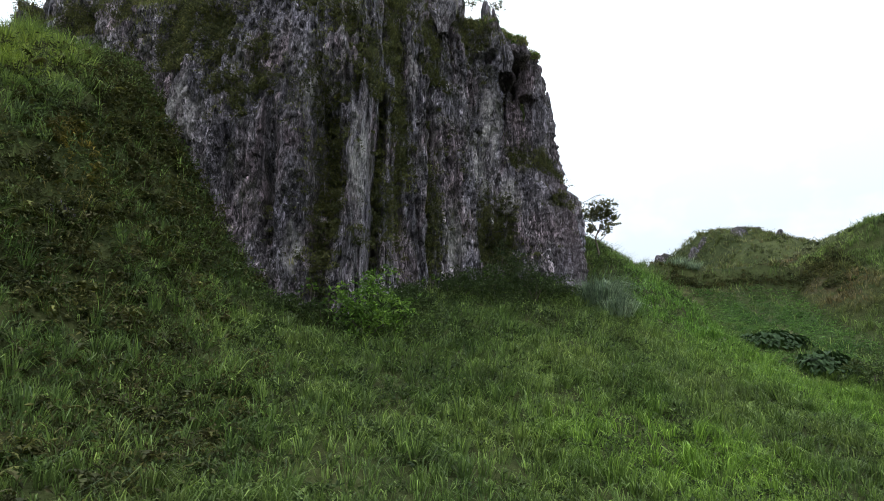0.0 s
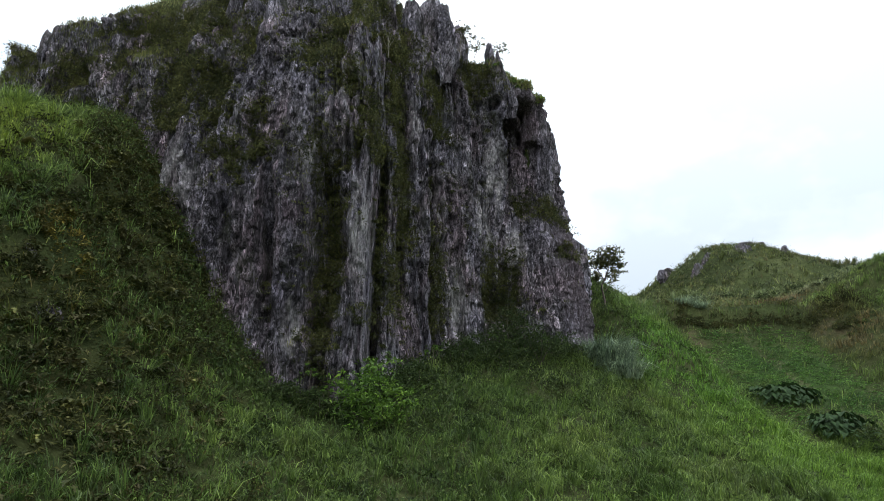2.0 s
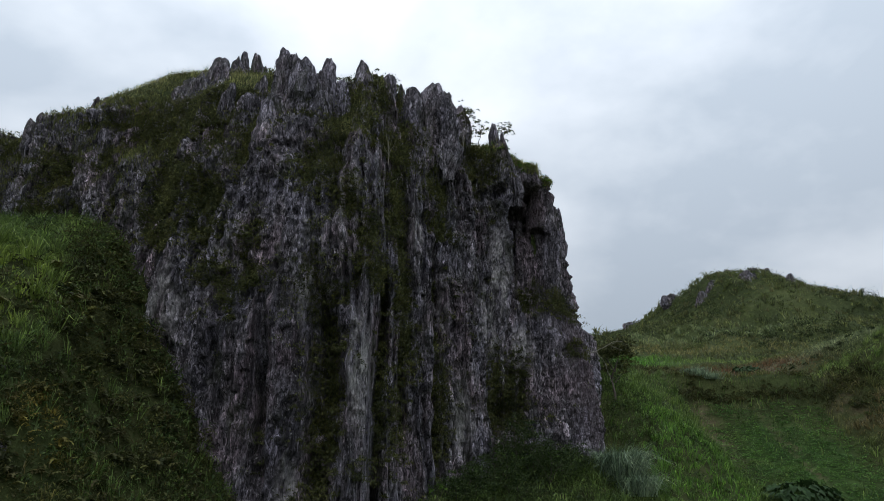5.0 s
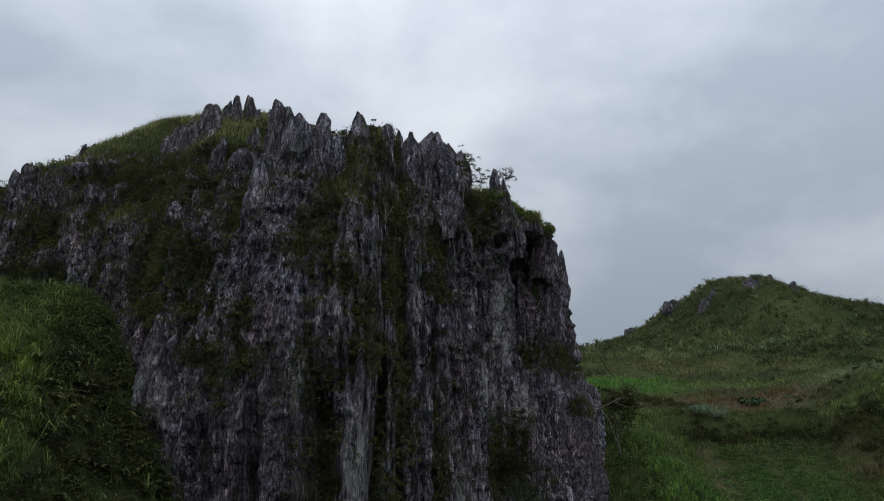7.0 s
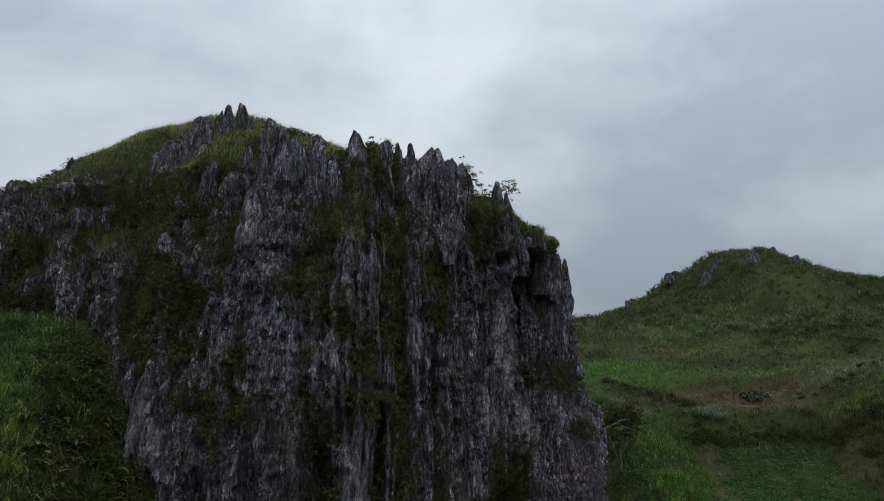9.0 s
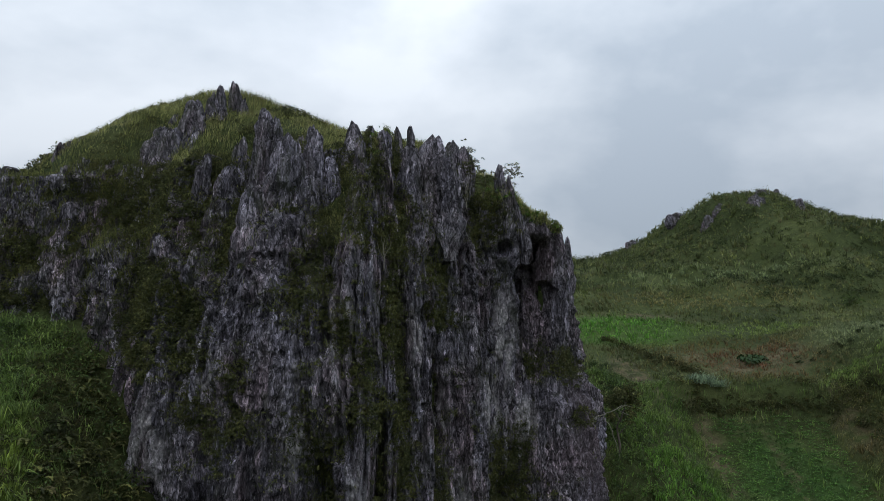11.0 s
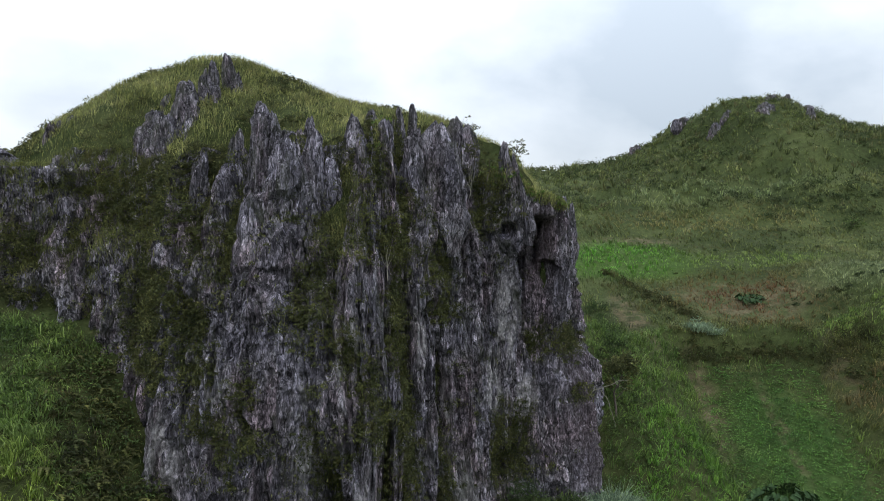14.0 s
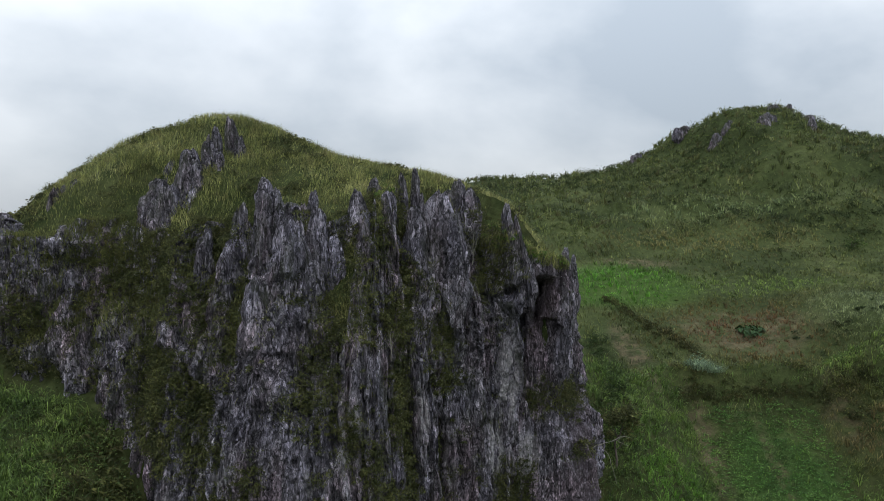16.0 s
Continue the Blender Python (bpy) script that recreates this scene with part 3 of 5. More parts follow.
def hollow_depth(s, z):
    """How deep the hollows go in: steep sides and a flat roof."""
    out = np.zeros_like(z)
    for s0, (_, lo, hi, w, deep) in zip(HOLLOW_S, HOLLOWS):
        here = np.full_like(z, s0)
        wander = 0.25 * vnoise(z * 0.6, here, seed=52) + 0.08 * vnoise(z * 2.5, here, seed=53)
        roof = hi + 0.3 * vnoise(s * 2.0, here, seed=54)
        narrow = w * (0.45 + 0.55 * smooth(lo, hi - 1.5, z))
        out = np.maximum(out, deep * smooth(1.6, 0.45, np.abs(s - s0 + wander) / narrow) * (0.8 + 0.4 * vnoise(s * 2.2, z * 1.6, seed=55)) * smooth(lo - 0.5, lo + 2.0, z) * (1 - smooth(roof - 0.15, roof + 0.15, z)))
    return out


def overgrown(s, z):
    """How thickly shrubs cover a part of the face, 0 to 1."""
    ragged = 0.55 * vnoise(s * 1.1, z * 0.7, seed=47) + 0.35 * vnoise(s * 2.9, z * 1.8, seed=48)
    out = np.zeros_like(z)
    for s0, z0, w, h in GREEN_WEST + GREEN_MIDDLE + GREEN_EAST:
        d = ((s - s0) / w) ** 2 + ((z - z0) / h) ** 2
        out = np.maximum(out, smooth(1.75, 0.35, np.sqrt(d) + ragged))
    return out


def columns(s, z):
    """Rounded shafts of bare rock with pointed tops and steep sides."""
    out = np.zeros_like(z)
    for n, (s0, lo, hi, w) in enumerate(COLUMNS):
        here = np.full_like(z, n * 3.7)
        wander = 0.28 * vnoise(z * 0.35, here, seed=49) + 0.10 * vnoise(z * 1.5, here, seed=50)
        v = np.clip((z - lo) / (hi - lo), 0, 1.3)
        half = w * (1.05 - 0.6 * smooth(0.55, 1.1, v))
        side = np.clip(1 - ((s - s0 + wander) / half) ** 2, 0, 1) ** 0.55
        out = np.maximum(out, side * smooth(lo - 4.0, lo + 1.0, z) * (1 - smooth(hi - 0.2, hi + 0.7, z)) * (0.75 + 0.25 * vnoise(z * 0.8, here, seed=51)))
    return out


def spears(s, z, wide, tall, seed):
    """Upright blades of rock set side by side, each broad at its foot and pointed at its top, in broken rows."""
    q = s / wide
    col = np.floor(q)
    zz = (z + tall * lattice(col, col * 0, col * 0, seed)) / tall
    row = np.floor(zz)
    v = zz - row
    amp = 0.55 + 0.45 * lattice(col, row, col * 0, seed + 1)
    mid = 0.5 + 0.22 * lattice(col, row, col * 0, seed + 2) * (1 - 0.4 * v)
    half = 0.56 * (1 - 0.86 * v ** 1.6)
    across = np.clip(1 - (np.abs(q - col - mid) / half) ** 2, 0, 1)
    return amp * across ** 0.7 * smooth(0.0, 0.10, v) * (1 - 0.3 * v)


def face_relief(s, z):
    """How far the rock stands out of the smooth face: columns, ribs, blades, cracks and breaks."""
    bend = s + 0.5 * vnoise(s * 0.3, z * 0.12, seed=60) + 0.32 * vnoise(s * 0.7, z * 0.4, seed=61) + 0.10 * vnoise(s * 3.0, z * 1.9, seed=59)
    ribs = 1 - 2 * np.abs(vnoise(bend * 0.55, z * 0.09, seed=62))
    flutes = 1 - 2 * np.abs(vnoise(bend * 1.5, z * 0.2, seed=63))
    fine = 1 - 2 * np.abs(vnoise(bend * 3.6, z * 0.5, seed=64))
    large = np.maximum(spears(bend, z, 1.5, 6.0, 101), spears(bend + 0.8, z, 1.3, 4.6, 105))
    middle = np.maximum(spears(bend, z, 0.64, 3.0, 111), spears(bend + 0.33, z, 0.56, 2.3, 115))
    small = np.maximum(spears(bend, z, 0.29, 1.3, 121), spears(bend + 0.13, z, 0.25, 1.0, 125))
    crack = np.exp(-(vnoise(bend * 0.9, z * 0.07, seed=70) / 0.06) ** 2)
    blocks = vnoise(s * 0.8, z * 0.5, seed=65) + 0.6 * vnoise(s * 2.2, z * 1.6, seed=66)
    chips = vnoise(s * 5.0, z * 3.6, seed=67) + 0.7 * vnoise(s * 9, z * 7.0, seed=68)
    pits = smooth(0.35, 0.75, vnoise(s * 2.6, z * 1.7, seed=74))
    broken = smooth(0.3, 0.55, vnoise(s * 1.1, z * 0.8, seed=69)) * (0.5 + 0.5 * vnoise(s * 3, z * 3, seed=73))
    high = smooth(25, 31, z)
    shaft = columns(s, z)
    low = 1 - smooth(19, 26, z)
    out = (0.24 + 0.2 * high + 0.08 * low) * ribs + (0.13 + 0.2 * low) * flutes + (0.36 + 0.18 * high) * large * (1 - 0.5 * shaft) + 0.30 * middle + 0.16 * small + 0.09 * fine
    out = out + (0.12 - 0.05 * low) * blocks + (0.07 - 0.01 * low) * chips - (0.2 - 0.05 * low) * pits - (0.28 - 0.08 * low) * broken - 0.45 * crack * (1 - 0.7 * shaft) + (0.62 + 0.2 * high) * shaft - 0.62
    return out - gully_depth(s, z) * (1 - 0.8 * shaft) - 0.4 * overgrown(s, z) * (1 - shaft)


def crag_mesh():
    s = np.arange(FACE_S[1] - 2.0, FACE_S[12] + 2.0, 0.064)
    # smooth the line's corners a little
    px, py = np.interp(s, FACE_S, FACE_XY[:, 0]), np.interp(s, FACE_S, FACE_XY[:, 1])
    kern = np.hanning(33)
    kern /= kern.sum()
    px, py = (np.convolve(np.pad(v, 16, mode="edge"), kern, mode="valid") for v in (px, py))
    nx, ny = inward(s)
    foot = open_land(px, py) - 1.5
    rim = np.interp(s, *zip(*RIM_AT)) + ((0.4 + 0.9 * smooth(FACE_S[3], FACE_S[4], s)) * vnoise(s * 0.5, s * 0, seed=71) + 0.4 * vnoise(s * 1.7, s * 0, seed=72)) * (1 - 0.7 * smooth(56, 58, s))
    v = np.linspace(0, 1, 350)
    S = np.repeat(s[:, None], len(v), 1)
    Z = foot[:, None] + (rim - foot)[:, None] * v[None, :]
    back = setback(S.ravel(), Z.ravel()).reshape(S.shape)
    rel = face_relief(S.ravel(), Z.ravel()).reshape(S.shape)
    # the top rows dive under the turf
    back = back - rel + (1.6 + 2.4 * cave_span(s))[:, None] * smooth(0.965, 1.0, v)[None, :]
    X, Y = px[:, None] + nx[:, None] * back, py[:, None] + ny[:, None] * back
    eave = (smooth(56.4, 58.0, S) * (1 - smooth(60.2, 61.8, S))) * smooth(29.7, 30.5, Z)
    X, Y = X + 0.15 * eave, Y - 1.3 * eave
    hollow = hollow_depth(S.ravel(), Z.ravel()).reshape(S.shape)
    X, Y = X + 0.1 * hollow, Y + hollow
    Z = Z + 0.12 * rel * smooth(26, 32, Z) - 1.0 * smooth(0.97, 1.0, v)[None, :]
    return np.stack([X.ravel(), Y.ravel(), Z.ravel()], 1), (len(s), len(v)), S.ravel()


CRAG_V, (CRAG_NU, CRAG_NV), CRAG_S = crag_mesh()
thing("rock_cliff", mesh_of("rock_cliff", CRAG_V, grid_quads(CRAG_NU, CRAG_NV)), ROCK, "dark grey fluted limestone cliff with pale broken patches", "cliff")


# ---- pinnacles and outcrops ----
def rock_blade(x, y, base, top, wide, deep, seed, lean, blunt):
    """One fluted blade of rock with a jagged crest."""
    nu, nv = 20, 24
    a, v = np.meshgrid(np.linspace(0, 2 * np.pi, nu, endpoint=False), 1 - (1 - np.linspace(0, 1, nv)) ** 1.5, indexing="ij")
    a, v = a.ravel(), v.ravel()
    h = top - base
    ca, sa = np.cos(a), np.sin(a)
    flute = 1 - 2 * np.abs(vnoise(ca * 2.4 + seed * 3.1, sa * 2.4, v * h * 0.3, seed=80))
    chip = vnoise(ca * 4 + seed, sa * 4, v * h * 2.4, seed=81)
    step = np.floor(3 * vnoise(ca * 1.5 + seed, sa * 1.5, v * h * 0.9, seed=83)) / 3
    taper = (1 - (0.62 - 0.3 * blunt) * v) * np.sqrt(1 - 0.86 * v ** (7 + 9 * blunt))
    r = taper * (0.3 + 0.7 * smooth(0, 0.35, v)) * (1 + 0.34 * flute + 0.30 * chip + 0.22 * step)
    sway = 0.12 * wide * vnoise(v * h * 0.8, np.full(v.shape, seed * 1.7), seed=84)
    px = x + 0.5 * wide * r * ca + lean[0] * v * h + sway
    py = y + 0.5 * deep * r * sa + lean[1] * v * h
    pz = base + v * h + 0.11 * smooth(0.4, 1, v) * vnoise(ca * 1.7 + seed, sa * 1.7 + 4, seed=82) * min(h, 2.0)
    verts = np.stack([px, py, pz], 1)
    i = np.arange(nu)
    quads = []
    for j in range(nv - 1):
        quads.append(np.stack([i * nv + j, ((i + 1) % nu) * nv + j, ((i + 1) % nu) * nv + j + 1, i * nv + j + 1], 1))
    cap = len(verts)
    verts = np.vstack([verts, verts[i * nv + nv - 1].mean(0)[None]])
    tris = np.stack([i * nv + nv - 1, ((i + 1) % nu) * nv + nv - 1, np.full(nu, cap)], 1)
    return verts, np.vstack(quads), tris


def rock_spire(name, x, y, base, top, wide, deep, seed, label, group, lean=(0.0, 0.0), blunt=0.5, blades=5):
    """Blades of unequal height grown together into one rock."""
    rng = np.random.default_rng(500 + seed)
    ob = base_empty(name, x, y, base, label, "rock", group)
    for k in range(blades):
        if k == 0:
            bx, by, w, d, t = 0.0, 0.0, wide * 0.72, deep * 0.75, top
        else:
            bx, by = rng.uniform(-0.42, 0.42) * wide, rng.uniform(-0.4, 0.25) * deep
            w, d = wide * rng.uniform(0.35, 0.6), deep * rng.uniform(0.4, 0.65)
            t = base + (top - base) * rng.uniform(0.55, 0.92)
        v, q, c = rock_blade(bx, by, 0.0, t - base, w, d, seed * 7 + k, (lean[0] + rng.normal(scale=0.03), lean[1]), blunt)
        thing("blade", mesh_of("rock_blade", v + np.array([0.0, 0.0, 0.0]), q, c), ROCK, parent=ob)


# plan place, foot, top, width, depth, lean, bluntness
EDGE_SPIRES = [
    (-8.9, 33.7, 31.6, 35.6, 1.5, 1.2, 0.0, 0.75), (-8.1, 31.9, 28.5, 33.7, 2.6, 1.8, 0.05, 0.7), (-7.1, 34.6, 32.0, 35.0, 1.1, 0.9, 0.0, 0.7), (-6.5, 32.6, 29.5, 34.2, 1.5, 1.2, 0.0, 0.8),
    (-4.45, 34.1, 29.0, 35.0, 1.9, 1.4, -0.09, 0.5), (-4.3, 37.2, 33.6, 35.7, 1.4, 1.0, -0.05, 0.6), (-3.3, 35.5, 31.5, 35.0, 1.3, 1.0, 0.0, 0.8), (-0.7, 36.3, 30.0, 35.0, 2.6, 1.6, -0.04, 0.8),
    (3.95, 40.3, 30.4, 34.5, 1.35, 1.1, -0.16, 0.35), (7.6, 46.9, 28.5, 31.6, 1.3, 1.3, -0.04, 0.7), (-24.2, 37.3, 32.0, 33.5, 1.1, 1.0, 0.0, 0.9)]
SUMMIT_SPIRES = [
    (-2.2, 39.0, 34.2, 36.4, 0.8, 0.7, 0.0, 0.8), (-2.85, 38.3, 34.2, 36.1, 0.8, 0.7, 0.0, 0.6), (0.3, 40.0, 34.0, 35.8, 1.7, 1.1, 0.0, 1.0), (0.8, 40.0, 33.8, 35.2, 1.2, 0.9, 0.0, 1.0), (-10.6, 34.8, 33.4, 34.5, 0.8, 0.6, 0.0, 0.8),
    (-12.2, 33.5, 31.4, 33.2, 1.1, 0.9, 0.1, 0.7), (-12.2, 39.6, 37.0, 39.3, 1.0, 0.8, -0.03, 1.0), (-13.0, 38.4, 36.2, 38.6, 0.9, 0.8, 0.0, 0.9)]
for n, (x, y, zb, zt, w, d, ln, bl) in enumerate(EDGE_SPIRES + SUMMIT_SPIRES):
    rock_spire("rock_pinnacle", x, y, zb - 1.8, zt, 1.18 * w, 1.2 * d, n + 1, "sharp dark limestone pinnacle on the cliff's edge" if n < len(EDGE_SPIRES) else "dark limestone blade standing in the summit grass", "pinnacles", (ln, 0.03), 0.7 * bl)


def ground_at(x, y):
    return float(land(np.array([float(x)]), np.array([float(y)]))[0])


# place, height over the ground, width, depth
OUTCROPS = [(-14.7, 36.1, 1.4, 2.6, 1.5), (-13.7, 36.9, 1.6, 1.9, 1.5), (-13.2, 38.0, 1.2, 1.5, 1.2), (-15.6, 36.8, 1.1, 2.0, 1.3), (-15.4, 37.7, 0.5, 1.3, 1.0), (-20.8, 38.9, 0.15, 2.4, 1.4), (-12.1, 39.3, 1.0, 1.1, 0.9),
            (-14.6, 22.0, 0.0, 2.8, 0.9), (-13.2, 21.9, -0.1, 1.6, 0.8),
            (48.0, 143.0, 0.9, 4.0, 2.5), (49.7, 131.0, 1.7, 2.6, 2.0), (57.5, 128.5, 1.1, 4.0, 2.0), (61.4, 134.5, 0.5, 3.4, 1.6), (64.8, 135.0, 0.9, 2.0, 1.8), (65.2, 127.0, 1.6, 2.2, 1.6), (39.5, 147.0, 0.7, 3.0, 2.0), (68.5, 134.5, 0.6, 3.4, 1.8), (52.0, 131.5, 0.9, 2.4, 1.6)]
for n, (x, y, h, w, d) in enumerate(OUTCROPS):
    g = ground_at(x, y)
    rock_spire("rock_outcrop", x, y, g - 2.4, g + h + (0.35 if y > 60 else 0.0), w, d, n + 40, "dark weathered rock outcrop in the grass" if y < 60 else "low grey outcrop on the far hill's crest", "outcrops", (0.04, 0.08), 0.85, 7)


# ---- plants ----
def blade_mesh(name, pos, length, width, bend, rng, droop=0.35, tilt=None):
    """Grass: each blade one bent strip of two segments. tilt: a way that all lean, if any."""
    n = len(pos)
    turn = rng.uniform(0, 2 * np.pi, n)
    side = np.stack([np.cos(turn), np.sin(turn), np.zeros(n)], 1) * (width * 0.5)[:, None]
    away = rng.uniform(0, 2 * np.pi, n)
    lean = np.stack([np.cos(away), np.sin(away), np.zeros(n)], 1) * (bend * length)[:, None]
    if tilt is not None:
        lean = lean + tilt * length[:, None]
    up = np.zeros((n, 3))
    up[:, 2] = length
    mid = pos + 0.55 * up + 0.35 * lean
    tip = pos + up * (1 - droop * rng.uniform(0.2, 1.4, n))[:, None] + lean
    verts = np.stack([pos - side, pos + side, mid + side * 0.8, mid - side * 0.8, tip], 1).reshape(-1, 3)
    b = np.arange(n) * 5
    return mesh_of(name, verts, np.stack([b, b + 1, b + 2, b + 3], 1), np.stack([b + 3, b + 2, b + 4], 1))


def leaf_arrays(centres, size, rng, out=None, slim=0.45):
    """Leaves: each a folded rhombus with its own turn. out: the way that each one points, if any."""
    n = len(centres)
    axis_ = rng.normal(size=(n, 3)) if out is None else out + 0.55 * rng.normal(size=(n, 3))
    axis_ /= np.linalg.norm(axis_, axis=1)[:, None] + 1e-9
    other = np.cross(axis_, rng.normal(size=(n, 3)) * 0.6 + np.array([0, 0, 1.0]))
    other /= np.linalg.norm(other, axis=1)[:, None] + 1e-9
    up = np.cross(other, axis_)
    L = size[:, None]
    base, tip = centres - axis_ * L * 0.5, centres + axis_ * L * 0.5 - up * L * 0.12
    a = centres + other * L * slim * 0.5 + up * L * 0.10
    b = centres - other * L * slim * 0.5 + up * L * 0.10
    verts = np.stack([base, a, tip, b], 1).reshape(-1, 3)
    k = np.arange(n) * 4
    return verts, np.vstack([np.stack([k, k + 1, k + 2], 1), np.stack([k, k + 2, k + 3], 1)])


def clumps(centres, radius, per, size, rng, flat=0.7):
    """Leaf places over uneven clumps, with the way out from each clump's middle."""
    n = len(centres)
    count = np.maximum((per * rng.uniform(0.5, 1.4, n)).astype(int), 3)
    which = np.repeat(np.arange(n), count)
    d = rng.normal(size=(len(which), 3))
    d /= np.linalg.norm(d, axis=1)[:, None]
    d[:, 2] = np.abs(d[:, 2]) * flat - 0.12
    wob = 1 + 0.45 * vnoise(d[:, 0] * 2.2 + which * 7.3, d[:, 1] * 2.2, d[:, 2] * 2.2, seed=90)
    r = radius[which] * wob * rng.uniform(0.35, 1.0, len(which)) ** 0.6
    pos = centres[which] + d * r[:, None]
    return pos, size * rng.uniform(0.55, 1.45, len(which)), d


def scatter(x0, x1, y0, y1, per_m2, rng):
    n = int((x1 - x0) * (y1 - y0) * per_m2)
    return rng.uniform(x0, x1, n), rng.uniform(y0, y1, n)


def in_sight(x, y, margin=2.5):
    """Within the wedge of land that the valley opens to."""
    return np.abs(x) < 0.66 * y + margin


def in_field(x, y):
    """The lower field of leafy crops."""
    return smooth(0, 1.2, x - 18.8 - 0.12 * np.maximum(46 - y, 0)) * smooth(0, 1.5, 30.0 - x) * smooth(40, 43, y) * smooth(57.0, 56.0, y)


def outside_rock(x, y):
    s, d = face_near(x, y)
    return d < -0.15


def weedy(x, y):
    """How far leafy weeds take the place of grass on the steep bank beside the crag."""
    a = 1.5 * np.exp(-(((x + 12.2) / 3.1) ** 2 + ((y - 27.2) / 3.5) ** 2)) + 1.1 * np.exp(-(((x + 15.4) / 2.6) ** 2 + ((y - 30) / 2.6) ** 2))
    a = a + 0.9 * np.exp(-(((x + 13) / 2.8) ** 2 + ((y - 21.6) / 1.8) ** 2)) + 1.0 * np.exp(-(((x - 4.5) / 4.2) ** 2 + ((y - 36.3) / 3.2) ** 2)) + 0.7 * np.exp(-(((x + 1) / 3.0) ** 2 + ((y - 28.5) / 2.2) ** 2))
    a = a + 0.55 * smooth(-3.5, -8, x) * smooth(24, 20, y) * np.clip(0.6 + fbm(x * 0.35, y * 0.35, octaves=2, seed=23), 0, 1)
    return np.clip(a - 1.2 * np.exp(-(((x + 17.2) / 2.4) ** 2 + ((y - 24.6) / 2.8) ** 2)), 0, 1)


def worn(x, y):
    """Trodden strips round the lower field and under the terrace edge, with little grass."""
    side = np.exp(-((x - 19.6 - 0.35 * np.sin(y * 0.9)) / 0.7) ** 2) * smooth(46, 49, y) + np.exp(-(((x - 30.8) / 1.2) ** 2 + ((y - 55.3) / 2.2) ** 2))
    return np.clip(side + smooth(55.6, 56.4, y) * smooth(17.5, 19.5, x) * (1 - smooth(30, 32, x)), 0, 1)


# meadow grass on the slope below the crag
def meadow():
    rng = np.random.default_rng(21)
    parts = []
    for y0, y1, dens, ln, wd in ((11, 20, 320, 0.58, 0.027), (20, 30, 300, 0.6, 0.029), (30, 40, 260, 0.58, 0.029), (40, 59, 110, 0.55, 0.038)):
        x, y = scatter(-0.66 * y1 - 2, 0.66 * y1 + 2, y0, y1, dens, rng)
        keep = in_sight(x, y) & (x > -24) & outside_rock(x, y)
        x, y = x[keep], y[keep]
        s, d = face_near(x, y)
        tuft = fbm(x * 0.8, y * 0.8, octaves=3, seed=12)
        shade_weeds = np.exp(np.minimum(d, 0) / 2.2)
        keep = rng.uniform(0, 1, len(x)) < np.clip(0.74 + 0.8 * tuft, 0.28, 1) * (1 - 0.6 * shade_weeds) * (1 - 0.9 * weedy(x, y)) * (1 - 0.93 * in_field(x, y)) * (1 - 0.85 * worn(x, y))
        x, y, tuft = x[keep], y[keep], tuft[keep]
        # blades gather in tussocks and arch outwards from their middles
        ix, iy = np.round(x * 1.7), np.round(y * 1.7)
        cx, cy = ix / 1.7 + 0.24 * lattice(ix, iy, iy * 0, 3), iy / 1.7 + 0.24 * lattice(ix, iy, iy * 0, 4)
        size = lattice(ix, iy, iy * 0, 5)
        pull = 0.38 + 0.2 * size
        x, y = x + pull * (cx - x), y + pull * (cy - y)
        away = np.stack([x - cx, y - cy, 0 * x], 1) * 2.4 + np.array([0.10, -0.2, 0])
        length = ln * (1.12 + 0.6 * size) * rng.uniform(0.6, 1.35, len(x)) * (1 + 0.25 * np.clip(tuft, -1, 1))
        parts.append((np.stack([x, y, land(x, y) - 0.05], 1), length, wd * rng.uniform(0.7, 1.5, len(x)), away))
    pos, length, width, away = (np.concatenate([p[k] for p in parts]) for k in range(4))
    me = blade_mesh("meadow_grass", pos, length, width, rng.uniform(0.1, 0.7, len(pos)), rng, 0.62, away)
    thing("meadow_grass", me, GRASS, "long green cogon grass on the steep slope", "grass", kind="stuff")


meadow()


def dome_grass():
    rng = np.random.default_rng(22)
    x, y = scatter(-29, 9, 31, 46.5, 290, rng)
    s, d = face_near(x, y)
    z = land(x, y)
    keep = (d > 0.9 - 0.6 * smooth(53, 56, s)) & (z > 25)
    x, y, z, d = x[keep], y[keep], z[keep], d[keep]
    tuft = fbm(x * 0.7, y * 0.7, octaves=3, seed=14)
    keep = rng.uniform(0, 1, len(x)) < np.clip(0.75 + 0.6 * tuft, 0.4, 1)
    x, y, z, tuft = x[keep], y[keep], z[keep], tuft[keep]
    low = np.clip(1.5 * (fbm(x * 0.33, y * 0.33, octaves=3, seed=33) - 0.05) + 0.35 * smooth(-11, -17, x), 0, 0.7)
    length = (0.46 - 0.26 * low) * (1 - 0.4 * smooth(-15, -18, x) * smooth(38.5, 36.5, y)) * rng.uniform(0.5, 1.5, len(x)) * (1 + 0.3 * np.clip(tuft, -1, 1))
    me = blade_mesh("summit_grass", np.stack([x, y, z - 0.06], 1), length, 0.022 * rng.uniform(0.7, 1.4, len(x)), rng.uniform(0.15, 0.8, len(x)), rng, 0.45, np.array([0.12, 0, 0]))
    thing("summit_grass", me, DOME_GRASS, "yellow-green wild grass on the rounded summit", "grass", kind="stuff")


dome_grass()


